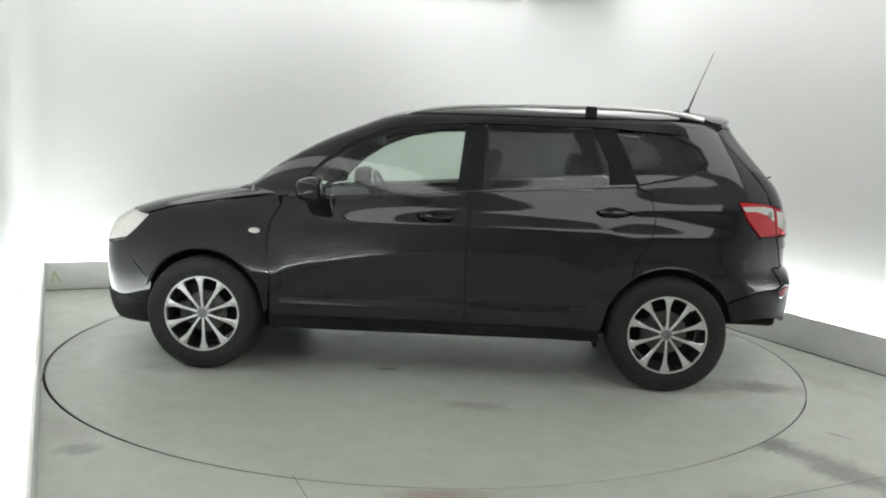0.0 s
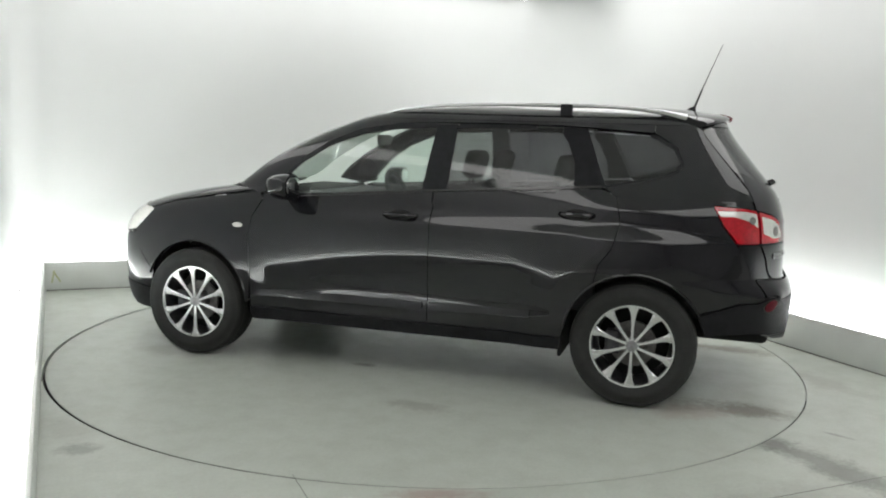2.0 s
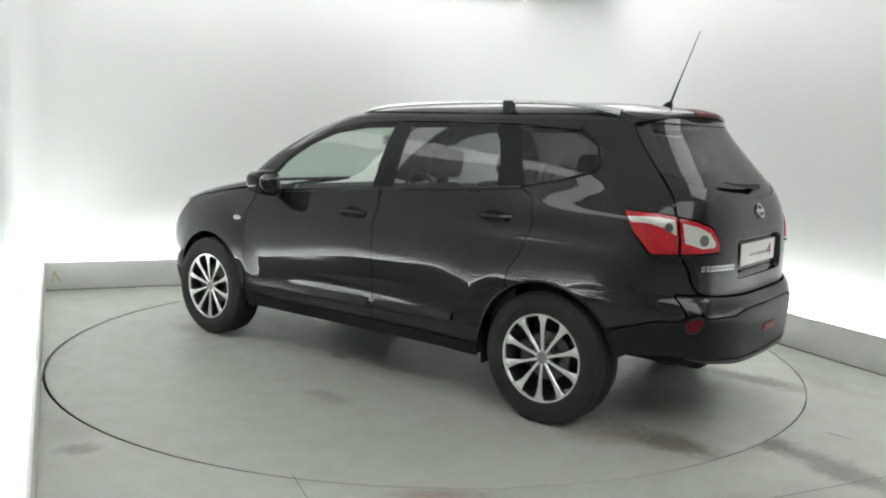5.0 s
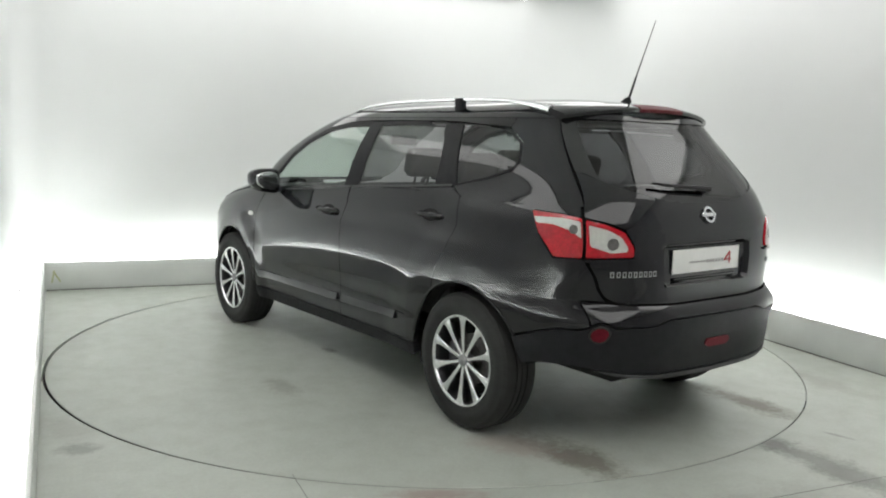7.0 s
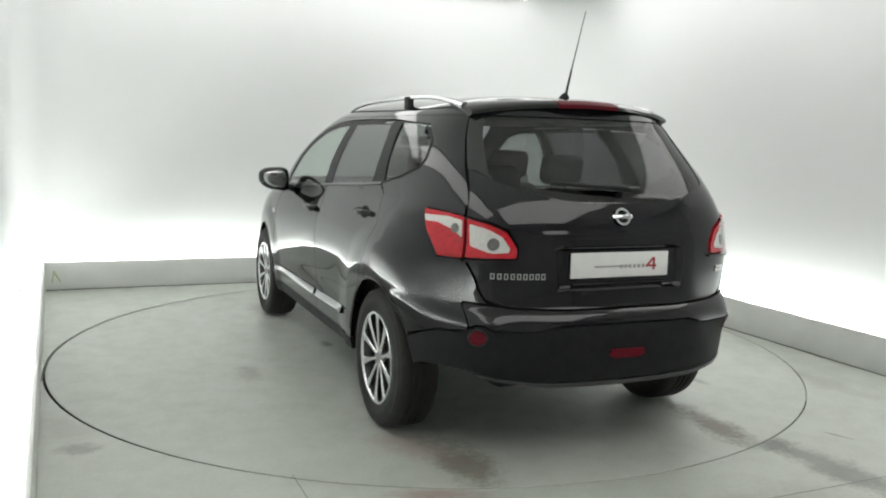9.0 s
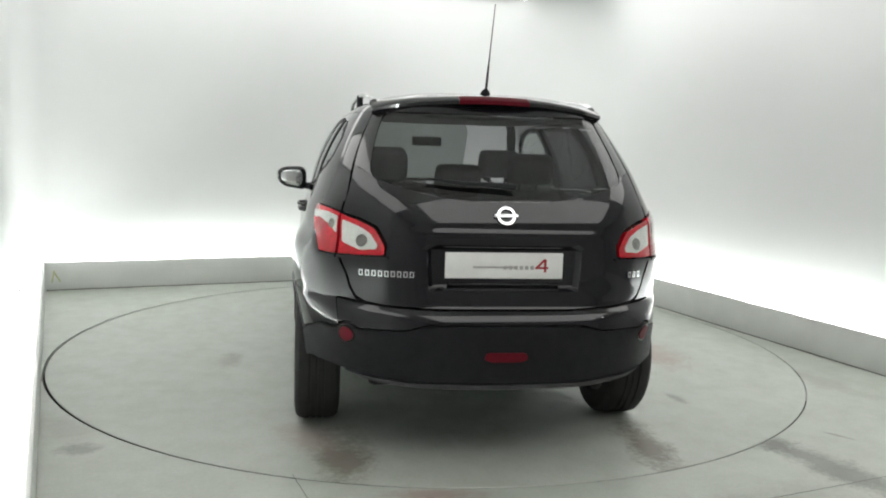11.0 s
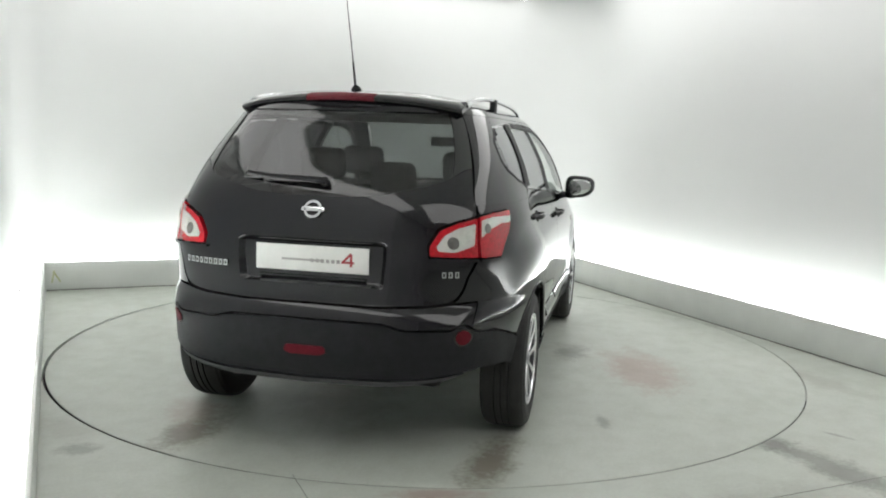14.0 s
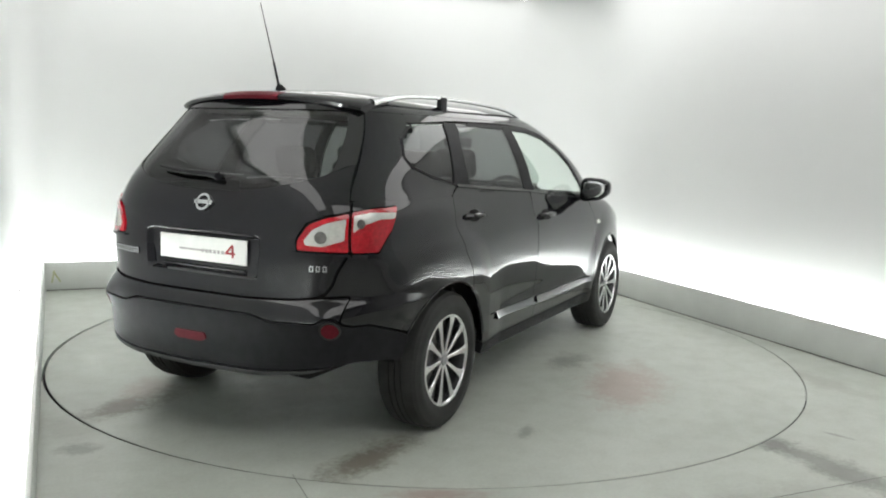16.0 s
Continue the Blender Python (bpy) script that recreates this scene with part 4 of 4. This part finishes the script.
    part("rear_wiper", bm, CLADDING, tg, "black rear wiper")
    # spoiler
    bm = bmesh.new()
    rows = []
    for i in range(25):
        y = -0.555 + 1.11 * i / 24
        k = (y / 0.60) ** 2
        dz, dx = 0.010 - 0.050 * k - 0.010 * k ** 4, 0.13 * k + 0.05 * k ** 4
        prof = [(-1.48, 1.656), (-1.62, 1.654), (-1.76, 1.640), (-1.822, 1.624), (-1.832, 1.616), (-1.827, 1.602), (-1.78, 1.588), (-1.68, 1.580)]
        rows.append([bm.verts.new((x + dx * (1 if j > 1 else 0.3), y, z + dz)) for j, (x, z) in enumerate(prof)])
    for A, B in zip(rows, rows[1:]):
        for j in range(len(A)):
            jj = (j + 1) % len(A)
            bm.faces.new((A[j], A[jj], B[jj], B[j]))
    bm.faces.new(rows[0]), bm.faces.new(rows[-1])
    bmesh.ops.recalc_face_normals(bm, faces=bm.faces)
    sp = part("roof_spoiler", bm, PAINT, tg, "black roof spoiler", smooth=50)
    bm = bmesh.new()
    rows = []
    for i in range(13):
        y = -0.165 + 0.33 * i / 12
        k = (y / 0.575) ** 2
        rows.append([bm.verts.new((x + 0.12 * k, y, z + 0.010 - 0.050 * k)) for x, z in ((-1.77, 1.639), (-1.822, 1.627), (-1.838, 1.616), (-1.832, 1.600))])
    for A, B in zip(rows, rows[1:]):
        for j in range(4):
            bm.faces.new((A[j], A[(j + 1) % 4], B[(j + 1) % 4], B[j]))
    bm.faces.new(rows[0]), bm.faces.new(rows[-1])
    bmesh.ops.recalc_face_normals(bm, faces=bm.faces)
    part("brake_light", bm, DULLRED, sp, "red high brake light")

    # roof rails
    for s in (1, -1):
        bm = bmesh.new()
        pts = smooth_through([(0.26, s * 0.556, 1.580), (0.13, s * 0.562, 1.616), (-0.10, s * 0.567, 1.643), (-0.45, s * 0.569, 1.657), (-0.90, s * 0.569, 1.662), (-1.25, s * 0.565, 1.653), (-1.45, s * 0.555, 1.632), (-1.58, s * 0.539, 1.606)], 6)
        rad = [0.006 + 0.006 * min(1, i / 8) + (0.012 * max(0, (i - 30) / 12)) for i in range(len(pts))]
        sweep(bm, pts, rad, 10, 0.85)
        rail = part("roof_rail", bm, SATIN, car, "silver roof rail")
        part("rail_mount", boxed(-0.94, -0.87, s * 0.569 - 0.016, s * 0.569 + 0.016, 1.575, 1.669, bevel=0.006), CLADDING, rail, "black rail mount")
    # aerial
    bm = bmesh.new()
    sweep(bm, [(-1.585, 0, 1.657), (-1.60, 0, 1.680), (-1.606, 0, 1.692)], [0.030, 0.020, 0.007], 12)
    sweep(bm, [(-1.604, 0, 1.684), (-1.645, 0, 1.802)], [0.0065, 0.005], 8)
    sweep(bm, [(-1.645, 0, 1.802), (-1.748, 0, 2.072)], [0.0032, 0.002], 6)
    part("aerial", bm, CLADDING, car, "thin black roof aerial")
    # mirrors
    for s in (1, -1):
        bm = bmesh.new()
        bmesh.ops.create_uvsphere(bm, u_segments=28, v_segments=16, radius=1.0)
        for v in bm.verts:
            x, y, z = v.co
            f = x if x > 0 else -abs(x) ** 0.6
            v.co = Vector((0.70 + (0.11 if x > 0 else 0.05) * f, s * (0.970 + 0.107 * math.copysign(abs(y) ** 0.6, y)), 1.128 + (0.080 - 0.022 * y) * math.copysign(abs(z) ** 0.6, z) + 0.012 * y))
        if s < 0:
            bmesh.ops.reverse_faces(bm, faces=bm.faces)
        mir = part("door_mirror", bm, PAINT, fdoor[0 if s > 0 else 1], "black door mirror", smooth=60)
        bm = bmesh.new()
        bmesh.ops.create_uvsphere(bm, u_segments=28, v_segments=12, radius=1.0)
        for v in bm.verts:
            x, y, z = v.co
            v.co = Vector((0.653 + 0.006 * x, s * (0.970 + 0.080 * math.copysign(abs(y) ** 0.7, y)), 1.128 + (0.057 - 0.016 * y) * math.copysign(abs(z) ** 0.7, z) + 0.010 * y))
        bmesh.ops.recalc_face_normals(bm, faces=bm.faces)
        part("mirror_glass", bm, MIRROR, mir, "mirror glass", smooth=60)
        bm = bmesh.new()
        sweep(bm, [(0.72, s * 0.82, 1.062), (0.72, s * 0.90, 1.068), (0.71, s * 0.95, 1.085)], [0.045, 0.035, 0.045], 12, 0.6)
        part("mirror_arm", bm, CLADDING, mir)
    # handles
    for doors, x0, x1, z in ((fdoor, 0.105, -0.105, 0.990), (rdoor, -0.945, -1.135, 1.050)):
        for s, d in zip((1, -1), doors):
            y = shell(e_of("x", (x0 + x1) / 2, z), z).y
            bm = bmesh.new()
            sweep(bm, smooth_through([(x0, s * (y - 0.004), z), (x0 - 0.03, s * (y + 0.030), z + 0.002), ((x0 + x1) / 2, s * (y + 0.038), z + 0.003), (x1 + 0.03, s * (y + 0.030), z + 0.002), (x1, s * (y - 0.004), z)], 4), 0.013, 8, 1.1)
            part("door_handle", bm, PAINT, d, "black door handle")
            xm = (x0 + x1) / 2
            # flat black oval laid on the door as the shade behind the handle
            cup = [("x", xm + 0.075 * math.cos(a), z + 0.032 * math.sin(a)) for a in (2 * math.pi * i / 16 for i in range(16))]
            panel("handle_cup_shade", cup, LINER, off=0.0015, inset=0, depth=0.002, sides=(s,), parent=[d], rnd=0)
    # side repeaters
    for s in (1, -1):
        c = [("x", 1.082 + 0.035 * math.cos(a), 0.868 + 0.016 * math.sin(a)) for a in (2 * math.pi * i / 16 for i in range(16))]
        panel("side_repeater", c, CLEAR, "clear oval side repeater", off=0.008, inset=0, sides=(s,), rnd=0)
    # low parts under the floor
    part("subframe", boxed(0.35, 1.3, -0.5, 0.5, 0.20, 0.28, bevel=0.02), LINER, car)
    part("mud_flap", boxed(-0.985, -0.965, 0.70, 0.84, 0.235, 0.33, bevel=0.004), LINER, car)
    part("mud_flap", boxed(-0.985, -0.965, -0.84, -0.70, 0.235, 0.33, bevel=0.004), LINER, car)


def wheel(car, ax, s, turn):
    """Ten-spoke alloy wheel; s is the side, its face at y = 0.9."""
    hub = new("wheel")
    hub.parent = car
    hub.matrix_basis = Matrix.Translation((ax, s * 0.793, TYRE_R)) @ pose(0, 0, 0, 0, turn, 0) @ (pose(0, 0, 0) if s > 0 else pose(0, 0, 0, 0, 0, 180))
    tagged(hub, "ten-spoke machined alloy wheel with black tyre")
    bm = bmesh.new()
    lathe(bm, [(0.228, -0.095), (0.245, -0.107), (0.290, -0.112), (0.325, -0.106), (0.341, -0.090), (0.347, -0.06), (0.347, -0.037), (0.340, -0.035), (0.340, -0.027), (0.347, -0.025), (0.347, -0.004), (0.340, -0.003), (0.340, 0.005), (0.347, 0.007), (0.347, 0.028), (0.340, 0.03), (0.340, 0.038), (0.347, 0.04),
               (0.347, 0.065), (0.341, 0.088), (0.327, 0.102), (0.300, 0.107), (0.296, 0.109), (0.270, 0.109), (0.266, 0.107), (0.245, 0.104), (0.234, 0.098), (0.228, 0.09)], 72, "y", close=True)
    part("tyre", bm, TYRE, hub, smooth=28)
    bm = bmesh.new()
    lathe(bm, [(0.236, 0.096), (0.232, 0.101), (0.222, 0.099), (0.214, 0.085), (0.206, 0.04), (0.200, -0.08), (0.228, -0.095), (0.230, 0.06)], 64, "y", close=True)
    rim = part("rim", bm, ALLOYDARK, hub)
    bm = bmesh.new()
    lathe(bm, [(0.234, 0.0975), (0.231, 0.1035), (0.221, 0.1025), (0.2165, 0.094)], 64, "y", close=True)
    part("rim_edge", bm, ALLOY, rim, "polished rim edge")
    bm = bmesh.new()
    stations = [(0.030, 0.010, 0.086), (0.055, 0.0095, 0.088), (0.09, 0.0095, 0.091), (0.13, 0.0115, 0.094), (0.165, 0.0145, 0.097), (0.19, 0.0185, 0.099), (0.207, 0.025, 0.1), (0.219, 0.032, 0.0990)]
    rows = [[bm.verts.new((w, y - 0.004, r)), bm.verts.new((w * 0.72, y, r)), bm.verts.new((-w * 0.72, y, r)), bm.verts.new((-w, y - 0.004, r)), bm.verts.new((-w * 0.8, y - 0.030, r)), bm.verts.new((w * 0.8, y - 0.030, r))][:6] for r, w, y in stations]
    for A, B in zip(rows, rows[1:]):
        for j in range(6):
            bm.faces.new((A[j], A[(j + 1) % 6], B[(j + 1) % 6], B[j]))
    bm.faces.new(rows[0]), bm.faces.new(rows[-1])
    bmesh.ops.recalc_face_normals(bm, faces=bm.faces)
    me = mesh_of("spoke", bm, ALLOY, 30)
    for i in range(10):
        sp = new("spoke", me)
        sp.parent = rim
        sp.matrix_basis = pose(0, 0, 0, 0, 36 * i, 0)
    bm = bmesh.new()
    lathe(bm, [(0.044, 0.04), (0.044, 0.070), (0.034, 0.078), (0.031, 0.086), (0.028, 0.091), (0.018, 0.093)], 32, "y")
    part("hub_cap", bm, HUBGREY, rim, "grey hub cap")
    bm = bmesh.new()
    nut = mesh_of("wheel_nut", lathe(bm, [(0.009, 0.07), (0.009, 0.088), (0.006, 0.090)], 8, "y"), STEEL)
    for i in range(5):
        a = 2 * math.pi * (i + 0.5) / 5
        ob = new("wheel_nut", nut)
        ob.parent = rim
        ob.location = (0.056 * math.cos(a), -0.012, 0.056 * math.sin(a))
    bm = bmesh.new()
    lathe(bm, [(0.128, 0.002), (0.128, 0.024), (0.075, 0.024), (0.070, 0.05), (0.0, 0.05)], 40, "y")
    part("brake_disc", bm, STEEL, hub, "steel brake disc")
    # added black disc that stands for the shade between the spokes
    bm = bmesh.new()
    lathe(bm, [(0.030, -0.055), (0.196, -0.055), (0.196, -0.050), (0.030, -0.030)], 40, "y")
    part("spoke_gap_backing", bm, LINER, hub, "black disc added behind the spokes to darken their gaps")
    part("brake_caliper", boxed(0.07, 0.15, -0.02, 0.06, -0.06, 0.07, bevel=0.012), ALLOYDARK, hub)
    return hub


def cabin(car):
    def seat(x, y, w, base, top, lean=14, rests=1, hr=True):
        st = new("seat")
        st.parent = car
        st.matrix_basis = pose(x, y, 0)
        tagged(st, "dark grey cloth car seat with headrest")
        part("cushion", boxed(-0.05, 0.48, -w / 2, w / 2, base, base + 0.16, bevel=0.05, seg=3), CLOTH, st)
        bm = boxed(-0.09, 0.07, -w / 2, w / 2, 0, top - base - 0.08, bevel=0.055, seg=3)
        bmesh.ops.transform(bm, matrix=Matrix.Translation((0, 0, base + 0.08)) @ pose(0, 0, 0, 0, -lean, 0), verts=bm.verts)
        part("backrest", bm, CLOTH, st)
        bxk = -math.tan(radians(lean)) * (top - base)
        for i in range(rests if hr else 0):
            yy = (i - (rests - 1) / 2) * (w / max(rests, 1)) if rests > 1 else 0
            bm = boxed(-0.055, 0.05, -0.135, 0.135, 0.05, 0.23, bevel=0.045, seg=3)
            for q in (-0.05, 0.05):
                sweep(bm, [(0, q, -0.05), (0, q, 0.08)], 0.007, 8)
            bmesh.ops.transform(bm, matrix=Matrix.Translation((bxk, yy, top - (0.09 if rests == 3 and i == 1 else 0.02))) @ pose(0, 0, 0, 0, -lean, 0), verts=bm.verts)
            part("headrest", bm, CLOTH, st)
    seat(-0.13, 0.37, 0.50, 0.58, 1.18)
    seat(-0.13, -0.37, 0.50, 0.58, 1.18)
    seat(-0.72, 0.0, 1.28, 0.60, 1.17, rests=3)
    seat(-1.46, 0.0, 1.05, 0.62, 1.02, rests=2, lean=10, hr=False)
    part("cabin_floor", boxed(-1.75, 1.0, -0.70, 0.70, 0.50, 0.58), TRIMDARK, car)
    part("dashboard", boxed(0.62, 1.10, -0.72, 0.72, 0.70, 1.06, bevel=0.08, seg=4), TRIMDARK, car, "dark dashboard")
    part("console", boxed(-0.05, 0.7, -0.12, 0.12, 0.55, 0.80, bevel=0.04), TRIMDARK, car)
    for s in (1, -1):
        part("door_lining", boxed(-1.15, 0.86, s * 0.775 - 0.02, s * 0.775 + 0.02, 0.5, 1.07, bevel=0.015), TRIMDARK, car, "dark door lining")
        part("boot_lining", boxed(-1.95, -1.15, s * 0.66 - 0.02, s * 0.66 + 0.02, 0.5, 1.17, bevel=0.015), TRIMDARK, car)
    part("headlining", boxed(-1.60, 0.20, -0.50, 0.50, 1.545, 1.56, bevel=0.004), LINING, car, "grey headlining")
    part("rear_mirror", boxed(0.44, 0.47, -0.11, 0.11, 1.39, 1.46, bevel=0.012), TRIMDARK, car, "dark rear-view mirror")
    bm = bmesh.new()
    pts = [(0, 0.18 * math.cos(2 * math.pi * i / 28), 0.18 * math.sin(2 * math.pi * i / 28)) for i in range(29)]
    sweep(bm, pts, 0.016, 8, caps=False)
    box(bm, -0.01, 0.03, -0.17, 0.17, -0.03, 0.03, bevel=0.01)
    box(bm, -0.01, 0.03, -0.03, 0.03, -0.16, 0.0, bevel=0.01)
    box(bm, 0.0, 0.35, -0.03, 0.03, -0.03, 0.03, bevel=0.01)
    bmesh.ops.transform(bm, matrix=Matrix.Translation((0.48, -0.37, 1.02)) @ pose(0, 0, 0, 0, 22, 0), verts=bm.verts)
    part("steering_wheel", bm, TRIMDARK, car, "dark steering wheel")


def make_car():
    car = new("car")
    tagged(car, "glossy black estate car with silver roof rails on the turntable", "car")
    car_parts(car)
    for ax in AXLES:
        for s in (1, -1):
            wheel(car, ax, s, {(1, 1): 3, (1, -1): 20, (-1, 1): 0, (-1, -1): 15}[(1 if ax > 0 else -1, s)])
    cabin(car)
    return car


turntable = studio()
car = make_car()


def heading(t):
    return 175.55 - 6.835 * t - 0.0163 * t * t


def motions():
    """The turntable turns steadily clockwise and carries the car."""
    off = Vector((-0.085, 0.009, 0))
    rows_car, rows_table = [], []
    for i in range(17):
        a = heading(i)
        p = pose(0, 0, 0, 0, 0, a) @ off
        rows_car.append((float(i), pose(p.x, p.y, 0, 0, 0, a)))
        rows_table.append((float(i), pose(0, 0, 0, 0, 0, a)))
    walk(car, rows_car)
    walk(turntable, rows_table)


motions()
